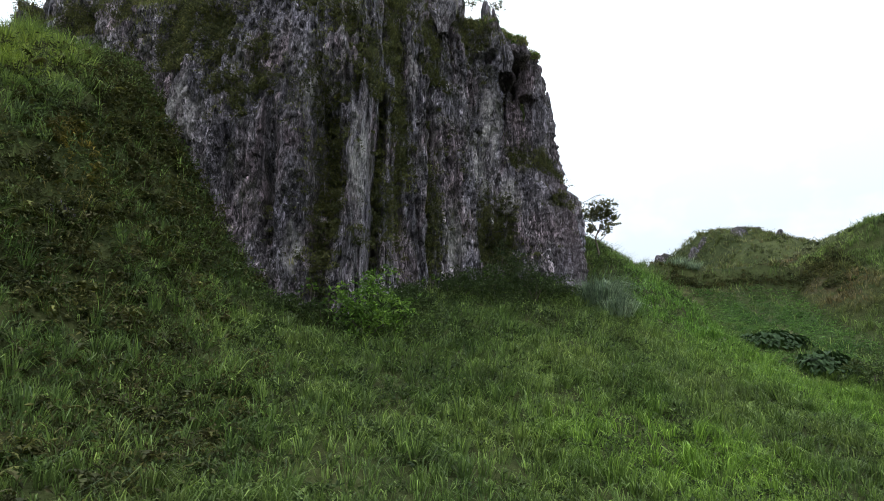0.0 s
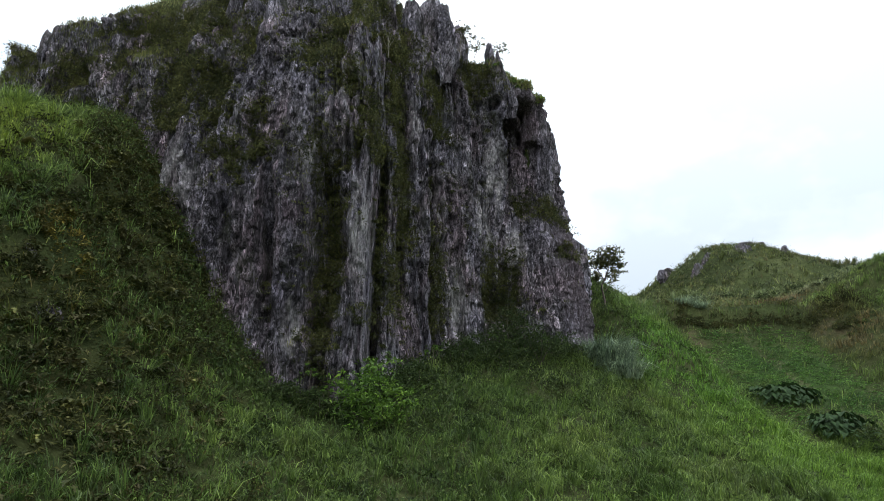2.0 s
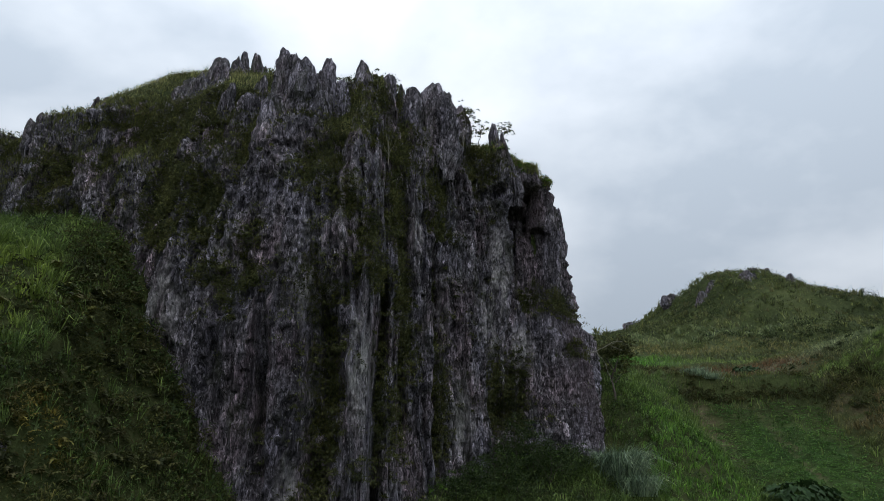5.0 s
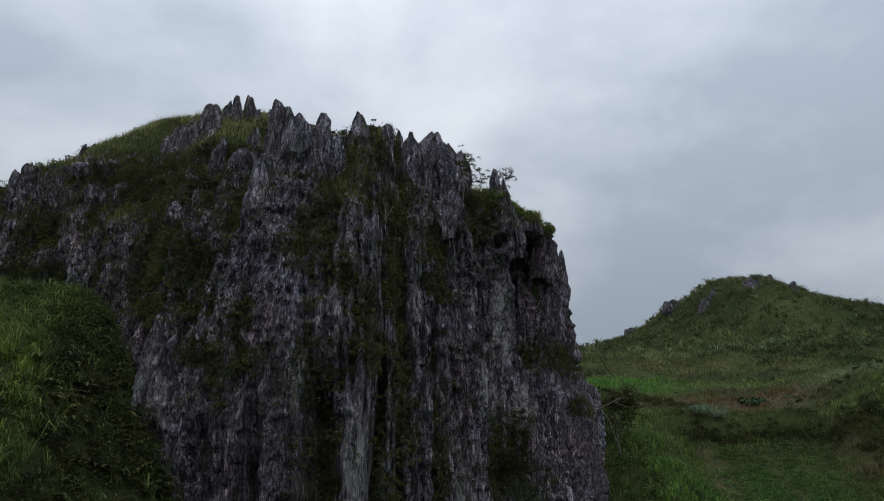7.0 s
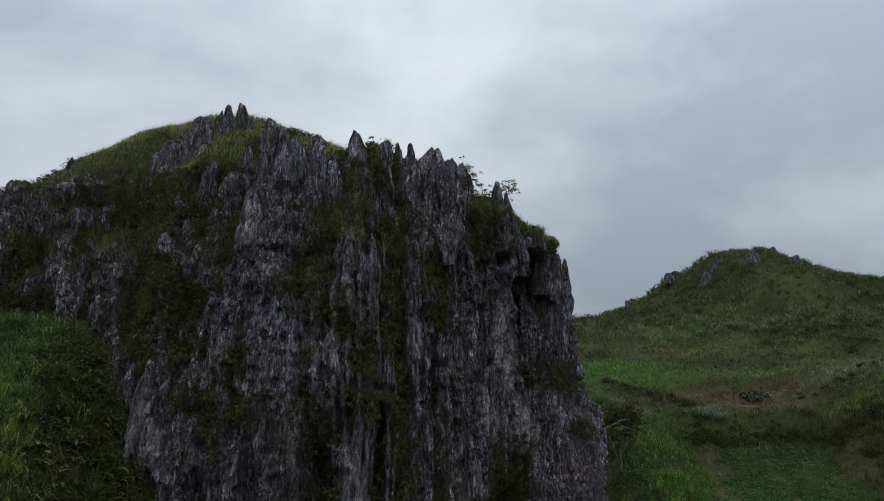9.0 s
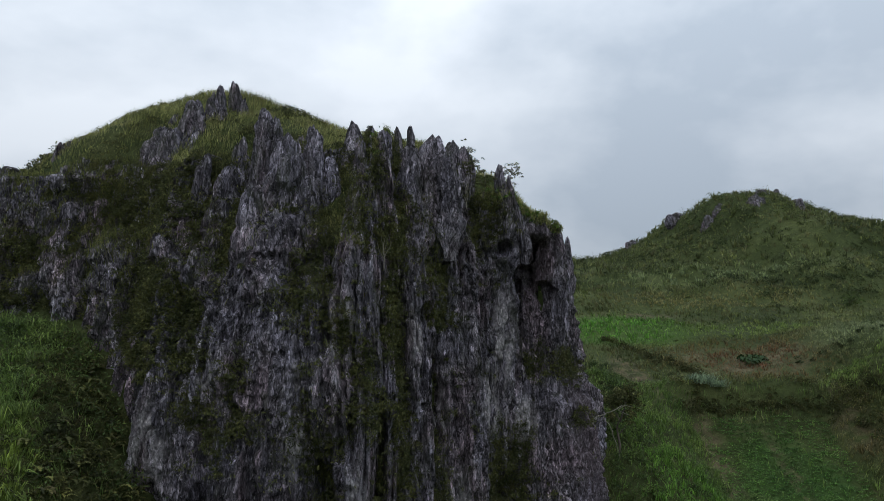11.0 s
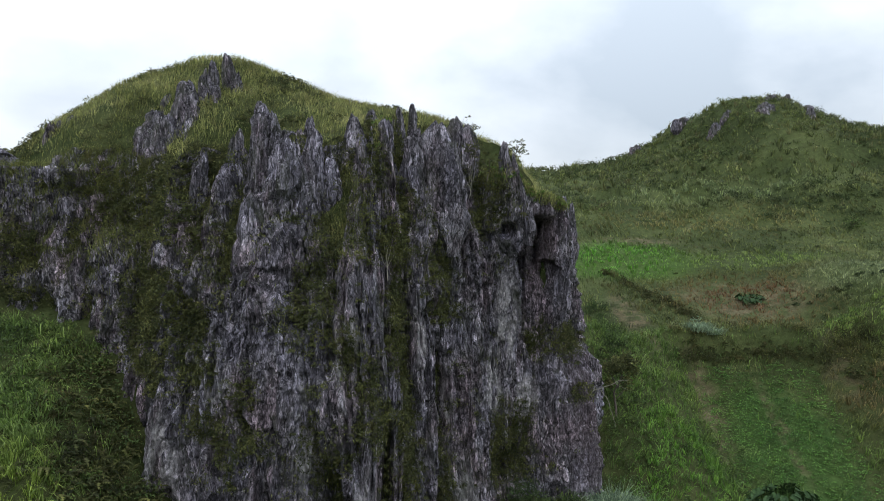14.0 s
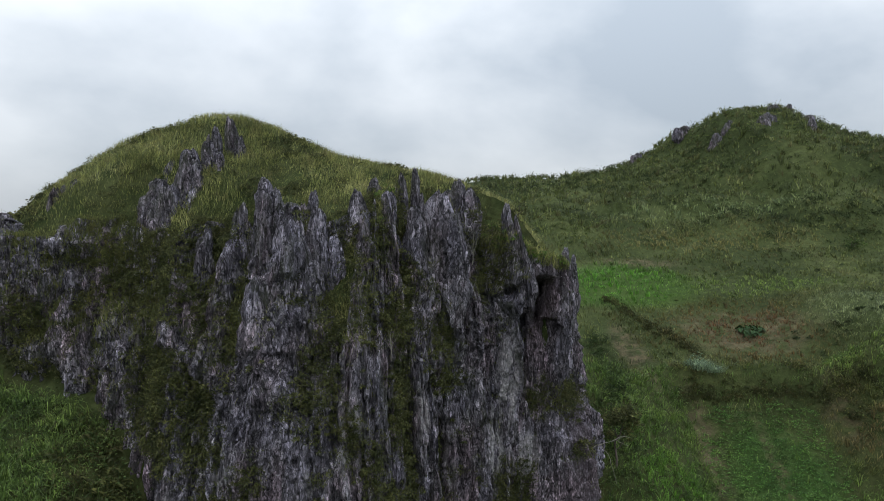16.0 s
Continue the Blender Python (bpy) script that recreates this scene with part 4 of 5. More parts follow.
def dome_weeds():
    rng = np.random.default_rng(29)
    x, y = scatter(-30, 6, 30, 43, 5.0, rng)
    s, d = face_near(x, y)
    z = land(x, y)
    patch = fbm(x * 0.33, y * 0.33, octaves=3, seed=33)
    keep = (d > 1.0) & (z > 27) & (rng.uniform(0, 1, len(x)) < np.clip(0.15 + 1.5 * (patch - 0.12) + 0.35 * smooth(-11, -17, x), 0.03, 1))
    x, y, z = x[keep], y[keep], z[keep]
    pos, size, way = clumps(np.stack([x, y, z + 0.08], 1), rng.uniform(0.26, 0.52, len(x)), 34, 0.15, rng, 0.8)
    v, t = leaf_arrays(pos, size, rng, way)
    thing("summit_weeds", mesh_of("summit_weeds", v, None, t), SHRUB, "brownish low weeds among the summit grass", "undergrowth", kind="stuff")


dome_weeds()


def far_grass():
    rng = np.random.default_rng(23)
    parts = []
    for y0, y1, dens, ln, wd, step in ((56, 75, 60, 0.42, 0.045, 0.6), (75, 100, 30, 0.48, 0.07, 0.9), (100, 154, 13, 0.8, 0.12, 1.5)):
        x, y = scatter(4, 0.66 * y1 + 4, y0, y1, dens, rng)
        keep = in_sight(x, y) & (np.hypot(x + 2, y - 50) > 14)
        x, y = x[keep], y[keep]
        tuft = fbm(x * 0.35, y * 0.35, octaves=3, seed=15)
        bare = np.exp(-(((x - 23.5) / 6) ** 2 + ((y - 87.8) / 1.6) ** 2)) + 1.0 * np.exp(-(((x - 15.4 - 0.19 * (67 - y)) / 1.1) ** 4)) * smooth(75, 71, y) + 0.3 * np.exp(-(((x - 27.5) / 6.5) ** 2 + ((y - 66) / 5) ** 2))
        keep = rng.uniform(0, 1, len(x)) < np.clip(0.75 + 0.5 * tuft, 0.15, 1) * (1 - np.clip(bare, 0, 0.93))
        x, y, tuft = x[keep], y[keep], tuft[keep]
        ix, iy = np.round(x / step), np.round(y / step)
        cx, cy = step * (ix + 0.42 * lattice(ix, iy, iy * 0, 3)), step * (iy + 0.42 * lattice(ix, iy, iy * 0, 4))
        size = lattice(ix, iy, iy * 0, 6)
        pull = 0.42 + 0.25 * size
        x, y = x + pull * (cx - x), y + pull * (cy - y)
        away = np.stack([x - cx, y - cy, 0 * x], 1) * (1.3 / step)
        length = ln * (1.05 + 0.65 * size) * rng.uniform(0.5, 1.4, len(x)) * (1 + 0.3 * np.clip(tuft, -1, 1))
        parts.append((np.stack([x, y, land(x, y) - 0.05], 1), length, wd * rng.uniform(0.6, 1.4, len(x)), away))
    pos, length, width, away = (np.concatenate([p[k] for p in parts]) for k in range(4))
    me = blade_mesh("hill_grass", pos, length, width, rng.uniform(0.2, 0.7, len(pos)), rng, 0.5, away)
    thing("hill_grass", me, FAR_GRASS, "rough grass over the upper fields and the far hill", "grass", kind="stuff")


far_grass()


# leafy weeds along the foot of the crag and in dark patches of the slope
def undergrowth():
    rng = np.random.default_rng(24)
    x, y = scatter(-24, 20, 12, 50, 6.4, rng)
    keep = in_sight(x, y) & outside_rock(x, y)
    x, y = x[keep], y[keep]
    s, d = face_near(x, y)
    patch = fbm(x * 0.22, y * 0.22, octaves=3, seed=16)
    foot = np.exp(np.minimum(d + 0.6, 0) / (2.3 + 1.6 * smooth(-2, 2, x)))
    bank = weedy(x, y) * smooth(-8, -6.5, x)
    keep = rng.uniform(0, 1, len(x)) < np.clip(1.4 * foot + bank + 0.7 * (patch - 0.12), 0.2, 1)
    x, y = x[keep], y[keep]
    pos, size, way = clumps(np.stack([x, y, land(x, y) + 0.1], 1), rng.uniform(0.28, 0.6, len(x)) * (1 + 0.6 * np.exp(np.minimum(face_near(x, y)[1] + 0.5, 0) / 1.2)), 38, 0.15, rng, 0.9)
    v, t = leaf_arrays(pos, size, rng, way * 0.6 + np.array([0, 0, 0.1]))
    thing("undergrowth", mesh_of("undergrowth", v, None, t), WEED, "dark leafy weeds at the foot of the cliff", "undergrowth", kind="stuff")


undergrowth()


def frond_arrays(base, turn, length, rise, rng):
    """Fern fronds: each an arching midrib with pointed leaflets down both sides, largest near its foot."""
    n, k = len(base), 8
    u = np.linspace(0, 1, k)[None, :]
    L, A = length[:, None], turn[:, None]
    reach, high = L * (u - 0.12 * u ** 2), L * rise[:, None] * (u - 0.95 * u ** 2)
    rib = np.stack([base[:, :1] + np.cos(A) * reach, base[:, 1:2] + np.sin(A) * reach, base[:, 2:] + high], 2)
    half = L * 0.30 * (1 - u) ** 0.8 * smooth(-0.05, 0.2, u)
    side = np.stack([-np.sin(A) + 0 * u, np.cos(A) + 0 * u, 0 * A + 0 * u], 2)
    fore = np.stack([np.cos(A) + 0 * u, np.sin(A) + 0 * u, 0 * A + 0 * u], 2)
    droop = np.array([0, 0, -0.35]) * half[:, :, None]
    wob = rng.uniform(0.75, 1.2, (n, k))[:, :, None]
    left = rib + (side * wob + 0.35 * fore) * half[:, :, None] + droop
    right = rib + (-side * wob + 0.35 * fore) * half[:, :, None] + droop
    verts = np.concatenate([rib, left, right], 1).reshape(-1, 3)
    b = (np.arange(n) * 3 * k)[:, None]
    j = np.arange(k - 1)[None, :]
    tris = np.concatenate([np.stack([b + j, b + j + 1, b + k + j], 2), np.stack([b + j, b + 2 * k + j, b + j + 1], 2)], 1)
    return verts, tris.reshape(-1, 3)


def bank_ferns():
    """Ferns and dark weeds that cover the steep bank beside the crag."""
    rng = np.random.default_rng(30)
    x, y = scatter(-20, -5, 12, 34, 18, rng)
    keep = outside_rock(x, y) & (rng.uniform(0, 1, len(x)) < 1.1 * weedy(x, y) + 0.2 * smooth(-8, -10, x) * smooth(27, 24, y))
    x, y = x[keep], y[keep]
    per = 6
    big = rng.gamma(6.0, 0.075, len(x)).clip(0.25, 0.85)
    at = np.repeat(np.stack([x, y, land(x, y)], 1), per, 0) + rng.normal(scale=0.07, size=(len(x) * per, 3))
    v, t = frond_arrays(at, rng.uniform(0, 2 * np.pi, len(at)), np.repeat(big, per) * rng.uniform(0.6, 1.2, len(at)), rng.uniform(0.5, 1.4, len(at)), rng)
    thing("fern_fronds", mesh_of("fern_fronds", v, None, t), FERN, "olive green arching ferns on the steep bank", "ferns", kind="stuff")
    few = rng.uniform(0, 1, len(x)) < 0.45
    x, y = x[few], y[few]
    pos, size, way = clumps(np.stack([x, y, land(x, y) + 0.12], 1), rng.gamma(4.0, 0.12, len(x)).clip(0.2, 0.9), 40, 0.17, rng, 1.1)
    v, t = leaf_arrays(pos, size, rng, way * 0.8 + np.array([0.05, -0.15, -0.1]), 0.34)
    thing("fern_bank", mesh_of("fern_bank", v, None, t), FERN, "dark leafy weeds between the ferns on the steep bank", "ferns", kind="stuff")


bank_ferns()


def cliff_plants():
    """Shrubs and trailing weeds rooted in the gullies and ledges of the face."""
    rng = np.random.default_rng(25)
    P = CRAG_V.reshape(CRAG_NU, CRAG_NV, 3)
    du, dv = np.gradient(P, axis=0), np.gradient(P, axis=1)
    N = np.cross(du, dv)
    N /= np.linalg.norm(N, axis=2)[:, :, None] + 1e-9
    N = -N if N[:, :, 1].mean() > 0 else N
    N, P2, S = N.reshape(-1, 3), CRAG_V, CRAG_S
    Z = P2[:, 2]
    patch = fbm(S * 0.6, Z * 0.35, octaves=3, seed=18)
    ledge = np.clip(N[:, 2], 0, 1)
    high = smooth(25, 31, Z)
    left = smooth(34, 26, S)
    shaft = columns(S, Z)
    edge = smooth(FACE_S[11] - 1.0, FACE_S[11] + 0.5, S) * smooth(23.5, 24.5, Z)
    above = (Z > open_land(P2[:, 0], P2[:, 1]) + 0.2) & (P2[:, 1] < 46)
    bare = (1 - smooth(0.1, 0.3, hollow_depth(S, Z))) * (1 - 0.93 * edge)
    w = overgrown(S, Z) * (1 - 0.75 * shaft) + np.clip(gully_depth(S, Z) - 0.3, 0, 0.6) * 0.7 + np.clip(patch - (0.55 - 0.25 * high), 0, 0.6) * (0.25 + 0.5 * high) + 0.22 * np.clip(ledge - 0.4, 0, 1) * (0.3 + high)
    rel = face_relief(S, Z)
    mean = fbm(S * 0.25, Z * 0.2, octaves=2, seed=34)
    recess = smooth(np.percentile(rel, 48), np.percentile(rel, 12), rel) * np.clip(0.75 + 1.3 * mean, 0.1, 1.4)
    meadowy = np.exp(-((S - 30.6) / 2.2) ** 2 - ((Z - 30.5) / 2.8) ** 2)
    w = w * (1 - 0.6 * meadowy) + recess * (0.06 + 0.42 * smooth(21, 28, Z) + 0.5 * smooth(30.0, 32.5, Z)) * (1 - 0.6 * smooth(52, 55, S)) * (1 - 0.55 * smooth(35, 30, S))
    w = w * above * bare * (1 - 0.6 * shaft) * (1 - 0.6 * left * high)
    p = w / w.sum()
    pick = rng.choice(len(p), 8800, p=p)
    centres = P2[pick] + N[pick] * 0.14 + rng.normal(scale=0.06, size=(len(pick), 3))
    pos, size, way = clumps(centres, rng.gamma(4.0, 0.085, len(pick)).clip(0.14, 0.75), 29, 0.135, rng, 0.9)
    v, t = leaf_arrays(pos, size, rng, way * 0.5 + np.array([0, -0.2, 0.05]), 0.36)
    thing("cliff_shrubs", mesh_of("cliff_shrubs", v, None, t), SHRUB, "dark green and brownish shrubs hanging in the cliff's gullies", "shrub", kind="stuff")
    w2 = (0.4 * meadowy + np.clip(ledge - 0.15, 0, 1) * (0.15 + high) * (0.12 + 0.88 * left) + 0.25 * overgrown(S, Z) * (0.3 + 0.7 * high)) * above * bare * np.clip(0.5 + patch, 0.05, 1.2)
    pick = rng.choice(len(p), 30000, p=w2 / w2.sum())
    base = P2[pick] + rng.normal(scale=0.05, size=(len(pick), 3))
    me = blade_mesh("ledge_grass", base, rng.uniform(0.2, 0.55, len(pick)), rng.uniform(0.014, 0.028, len(pick)), rng.uniform(0.2, 0.8, len(pick)), rng, 0.6, np.array([0, -0.35, 0]))
    thing("ledge_grass", me, LEDGE_GRASS, "tufts of grass on the cliff's ledges", "grass", kind="stuff")


cliff_plants()


def lip_grass():
    """Bright grass that spills over the edge on the field side of the crag."""
    rng = np.random.default_rng(31)
    P = CRAG_V.reshape(CRAG_NU, CRAG_NV, 3)
    along = CRAG_S.reshape(CRAG_NU, CRAG_NV)[:, 0]
    pos = []
    for lo, hi, count in ((57.0, 62.4, 9500), (54.6, 56.8, 3200), (44.6, 47.4, 1800)):
        iu = rng.integers(np.searchsorted(along, lo), np.searchsorted(along, hi), count)
        iv = (CRAG_NV * (1 - 0.062 * rng.uniform(0, 1, count) ** 1.2)).astype(int).clip(0, CRAG_NV - 1)
        pos.append(P[iu, iv] + rng.normal(scale=0.08, size=(count, 3)))
    pos = np.vstack(pos)
    n = len(pos)
    me = blade_mesh("lip_grass", pos, rng.uniform(0.2, 0.5, n), rng.uniform(0.018, 0.03, n), rng.uniform(0.2, 0.8, n), rng, 0.7, np.array([0.1, -0.25, 0]))
    thing("lip_grass", me, DOME_GRASS, "bright tufts of grass spilling over the cliff's edge", "grass", kind="stuff")
    pick = pos[rng.choice(n, 170)]
    at, size, way = clumps(pick, rng.uniform(0.15, 0.32, len(pick)), 40, 0.12, rng, 0.9)
    v, t = leaf_arrays(at, size, rng, way)
    thing("lip_weeds", mesh_of("lip_weeds", v, None, t), BRIGHT, "leafy weeds under the grass of the cliff's edge", "undergrowth", kind="stuff")


lip_grass()


def field_crop():
    rng = np.random.default_rng(26)
    rows = []
    for k in range(48):
        y = np.arange(40, 57.3, 0.24)
        x = np.full(len(y), 17.5 + 0.29 * k) + 0.05 * (y - 50)
        rows.append(np.stack([x, y], 1))
    xy = np.vstack(rows) + rng.normal(scale=0.06, size=(48 * len(y), 2))
    keep = (in_field(xy[:, 0], xy[:, 1]) > 0.5) & (rng.uniform(0, 1, len(xy)) < np.clip(0.95 + 0.6 * fbm(xy[:, 0] * 0.4, xy[:, 1] * 0.4, octaves=2, seed=19) - 0.6 * np.exp(-((xy[:, 0] - 24.2) / 0.8) ** 2), 0.15, 1))
    x, y = xy[keep].T
    pos, size, way = clumps(np.stack([x, y, land(x, y) + 0.06], 1), rng.uniform(0.16, 0.3, len(x)), 30, 0.085, rng, 0.6)
    v, t = leaf_arrays(pos, size, rng, way, 0.7)
    thing("field_crop", mesh_of("field_crop", v, None, t), CROP, "low leafy crop planted in rows in the field", "crop", kind="stuff")


field_crop()


def far_shrubs():
    rng = np.random.default_rng(27)
    x, y = scatter(6, 92, 58, 150, 0.85, rng)
    keep = in_sight(x, y)
    x, y = x[keep], y[keep]
    patch = fbm(x * 0.11, y * 0.11, octaves=3, seed=20)
    edge = 56.8 + 0.9 * np.sin(x * 0.28 + 1.0) + 1.5 * smooth(22, 12, x)
    hill = smooth(88, 100, y)
    keep = rng.uniform(0, 1, len(x)) < np.clip(0.02 + hill * (0.5 + 1.2 * patch + 0.6 * np.exp(-((y - 99 - 0.2 * np.maximum(50 - x, 0)) / 3.5) ** 2) * smooth(34, 46, x)), 0.012, 1)
    x, y = x[keep], y[keep]
    ex = rng.uniform(18, 34, 230)
    ey = 56.8 + 0.9 * np.sin(ex * 0.28 + 1.0) + 1.5 * smooth(22, 12, ex) + rng.normal(scale=0.28, size=230) - 0.1
    along = rng.uniform(0, 1, 150)
    bx = 16.6 + 5.4 * along + rng.normal(scale=0.25, size=150)
    by = 75.0 - 13.0 * along + 1.2 * np.sin(along * 9) * (1 - along) + rng.normal(scale=0.45 + 0.5 * along, size=150)
    rx, ry = rng.uniform(31, 42, 60), rng.uniform(48, 66, 60)
    x, y = np.concatenate([x, rx]), np.concatenate([y, ry])
    hx, hy = np.concatenate([ex, bx]), np.concatenate([ey, by])
    pos, size, way = clumps(np.stack([hx, hy, land(hx, hy) + 0.1], 1), rng.gamma(4.0, 0.1, len(hx)).clip(0.16, 0.8), 58, 0.13, rng, 0.9)
    v, t = leaf_arrays(pos, size, rng, way)
    thing("terrace_hedge", mesh_of("terrace_hedge", v, None, t), FERN, "dark low growth along the terrace edge", "hedge", kind="stuff")
    def thicket(name, x, y, r, per, leaf, material, label):
        pos, size, way = clumps(np.stack([x, y, land(x, y) + 0.1], 1), r, per, leaf, rng, 0.85)
        v, t = leaf_arrays(pos, size, rng, way)
        thing(name, mesh_of(name, v, None, t), material, label, "shrub", kind="stuff")

    along = rng.uniform(0, 1, 190)
    cx = np.interp(along, [0, 0.3, 0.6, 1], [10.6, 12.2, 12.4, 13.6]) + rng.normal(scale=0.5, size=190)
    cy = np.interp(along, [0, 0.3, 0.6, 1], [48.5, 52.5, 57.0, 66.0]) + rng.normal(scale=0.6, size=190)
    fx, fy = rng.normal(31.6, 1.3, 60), rng.normal(55.4, 1.1, 60)
    fx, fy = np.concatenate([fx, rng.normal(28.7, 0.7, 16), rng.normal(20.0, 0.8, 24)]), np.concatenate([fy, rng.normal(58.7, 0.4, 16), rng.normal(58.0, 0.4, 24)])
    thicket("bank_thicket", cx, cy, rng.gamma(4.0, 0.12, 190).clip(0.2, 0.9), 46, 0.15, FOOT_LEAVES, "dark shrubs on the bank behind the cliff's corner")
    thicket("field_thicket", fx, fy, rng.gamma(4.0, 0.14, len(fx)).clip(0.25, 1.0), 46, 0.15, FERN, "dark shrubs on the banks round the lower field")

    shade = fbm(x * 0.09, y * 0.13, octaves=3, seed=21) + 0.5 * np.exp(-((y - 99) / 5) ** 2) * smooth(42, 50, x)
    dark = shade + 0.3 * rng.normal(size=len(x)) > 0.12
    r = np.where(y > 90, rng.gamma(4.0, 0.2, len(x)).clip(0.3, 1.8), rng.uniform(0.2, 0.42, len(x)))
    thicket("hillside_shrubs", x[~dark], y[~dark], 0.9 * r[~dark], 44, 0.2, HILL_LEAVES, "low green shrubs on the far hill and beside the fields")
    thicket("dark_thickets", x[dark], y[dark], 1.1 * r[dark], 42, 0.22, HILL_DARK, "dark thickets over the far hill's slope")


far_shrubs()


# ---- single plants ----
def tube(path, radius):
    """A tapered round limb along a path."""
    path = np.asarray(path, float)
    n, m = len(path), 7
    t = np.gradient(path, axis=0)
    t /= np.linalg.norm(t, axis=1)[:, None]
    a = np.cross(t, np.array([0.3, 0.9, 0.2]))
    a /= np.linalg.norm(a, axis=1)[:, None]
    b = np.cross(t, a)
    ang = np.arange(m) * 2 * np.pi / m
    r = np.linspace(radius[0], radius[1], n)
    verts = path[:, None, :] + r[:, None, None] * (np.cos(ang)[None, :, None] * a[:, None, :] + np.sin(ang)[None, :, None] * b[:, None, :])
    i, j = np.meshgrid(np.arange(n - 1), np.arange(m), indexing="ij")
    i, j = i.ravel(), j.ravel()
    return verts.reshape(-1, 3), np.stack([i * m + j, i * m + (j + 1) % m, (i + 1) * m + (j + 1) % m, (i + 1) * m + j], 1)


def limb_path(a, b, sag, rng, n=9):
    t = np.linspace(0, 1, n)[:, None]
    a, b = np.array(a, float), np.array(b, float)
    wob = np.cumsum(rng.normal(scale=0.03 * np.linalg.norm(b - a), size=(n, 3)), axis=0) * (t * (1 - t) * 3)
    return a + (b - a) * t + wob + np.array([0, 0, sag]) * (t * (1 - t) * 4)


def small_tree(name, x, y, z, limbs, crowns, leaf, seed, label, bark, leaf_mat, group=""):
    """A thin tree: limbs as (from, to, thickness), crowns as (centre, radius, leaves), all from its base."""
    rng = np.random.default_rng(seed)
    ob = base_empty(name, x, y, z, label, "tree" if "tree" in name or "snag" in name else "shrub", group)
    for k, (a, b, r) in enumerate(limbs):
        v, q = tube(limb_path(a, b, 0.0, rng), (r, r * 0.45))
        thing("trunk" if k == 0 else "limb", mesh_of("limb", v, q, smooth_shade=True), bark, parent=ob)
    if crowns:
        pos, size, way = [], [], []
        for c, r, count in crowns:
            d = rng.normal(size=(max(int(count / 14), 3), 3)) * r * 0.5 + np.array(c)
            p, sz, w = clumps(d, np.full(len(d), r * 0.42), 14, leaf, rng, 0.8)
            pos.append(p), size.append(sz), way.append(w)
        v, t = leaf_arrays(np.vstack(pos), np.concatenate(size), rng, np.vstack(way), 0.4)
        thing("crown", mesh_of("crown", v, None, t), leaf_mat, parent=ob)
    return ob


small_tree("small_tree", 10.7, 45.5, ground_at(10.7, 45.5) - 0.05,
           [((0, 0, 0), (0.1, 0, 2.2), 0.09), ((0.1, 0, 2.0), (-0.5, 0.1, 3.2), 0.05), ((0.1, 0, 2.0), (0.5, -0.1, 3.4), 0.05), ((0.05, 0, 1.3), (0.6, 0.1, 1.9), 0.035), ((0.05, 0, 1.5), (-0.5, 0, 2.0), 0.03)],
           [((-0.4, 0, 3.2), 0.7, 820), ((0.45, 0, 3.6), 0.75, 980), ((0.95, 0, 3.0), 0.5, 420), ((0.6, 0, 2.2), 0.45, 260), ((-0.4, 0, 2.2), 0.4, 220)],
           0.2, 31, "slender tree with sparse dark leaves beside the cliff", BARK, SHRUB)

small_tree("leafy_bush", -2.9, 26.9, ground_at(-2.9, 26.9),
           [((0, 0, 0), (0, 0, 0.9), 0.05), ((0, 0, 0.1), (-0.7, 0, 0.9), 0.03), ((0, 0, 0.1), (0.8, 0, 0.8), 0.03)],
           [((0, 0, 1.7), 0.95, 800), ((-0.9, 0.1, 1.3), 0.8, 520), ((1.0, 0, 1.1), 0.8, 560), ((0.2, -0.4, 0.8), 0.8, 460)],
           0.18, 32, "bright green leafy bush at the foot of the cliff", BARK, BRIGHT)


def reeds(x, y, wide, tall, count, seed):
    rng = np.random.default_rng(seed)
    ob = base_empty("reed_clump", x, y, ground_at(x, y), "blue-green clump of tall drooping reeds by the cliff's corner", "reeds", "reed clumps")
    pos = np.stack([rng.normal(scale=wide * 0.22, size=count), rng.normal(scale=wide * 0.2, size=count), np.zeros(count) - 0.1], 1)
    away = pos / (np.linalg.norm(pos, axis=1)[:, None] + 0.05) * 0.4
    thing("foliage", blade_mesh("reed_blades", pos, tall * rng.uniform(0.5, 1.15, count), rng.uniform(0.025, 0.05, count), rng.uniform(0.2, 0.7, count), rng, 0.6, away + np.array([0.1, -0.05, 0])), REED, parent=ob)


reeds(9.3, 40.4, 1.9, 2.6, 2200, 41)
reeds(10.0, 39.5, 1.6, 1.8, 1200, 42)
reeds(20.6, 58.6, 1.8, 1.2, 500, 43)
reeds(21.8, 58.4, 1.2, 0.9, 300, 44)


def big_leaf(size):
    """A heart-shaped leaf with a raised edge and a bent tip, its stalk end at the origin."""
    outline = [(0.0, 0.0), (-0.18, 0.25), (-0.10, 0.46), (0.22, 0.44), (0.62, 0.26), (1.0, 0.0), (0.62, -0.26), (0.22, -0.44), (-0.10, -0.46), (-0.18, -0.25)]
    v = np.array([(a * size, b * size, -0.22 * size * max(a, 0) ** 2 + 0.10 * size * abs(b) * 2) for a, b in outline] + [(0.3 * size, 0, -0.03 * size)])
    n = len(outline)
    t = np.array([(n, k, (k + 1) % n) for k in range(n)])
    return v, t


LEAF_MESH = mesh_of("leaf", *(lambda v, t: (v, None, t))(*big_leaf(0.44)))
LEAF_MESH.materials.append(TARO)
STALK_MESH = mesh_of("stalk", *tube([(0, 0, 0), (0.02, 0, 0.33), (0.06, 0, 0.66), (0.14, 0, 1.0)], (0.022, 0.012)))
STALK_MESH.materials.append(CROP)


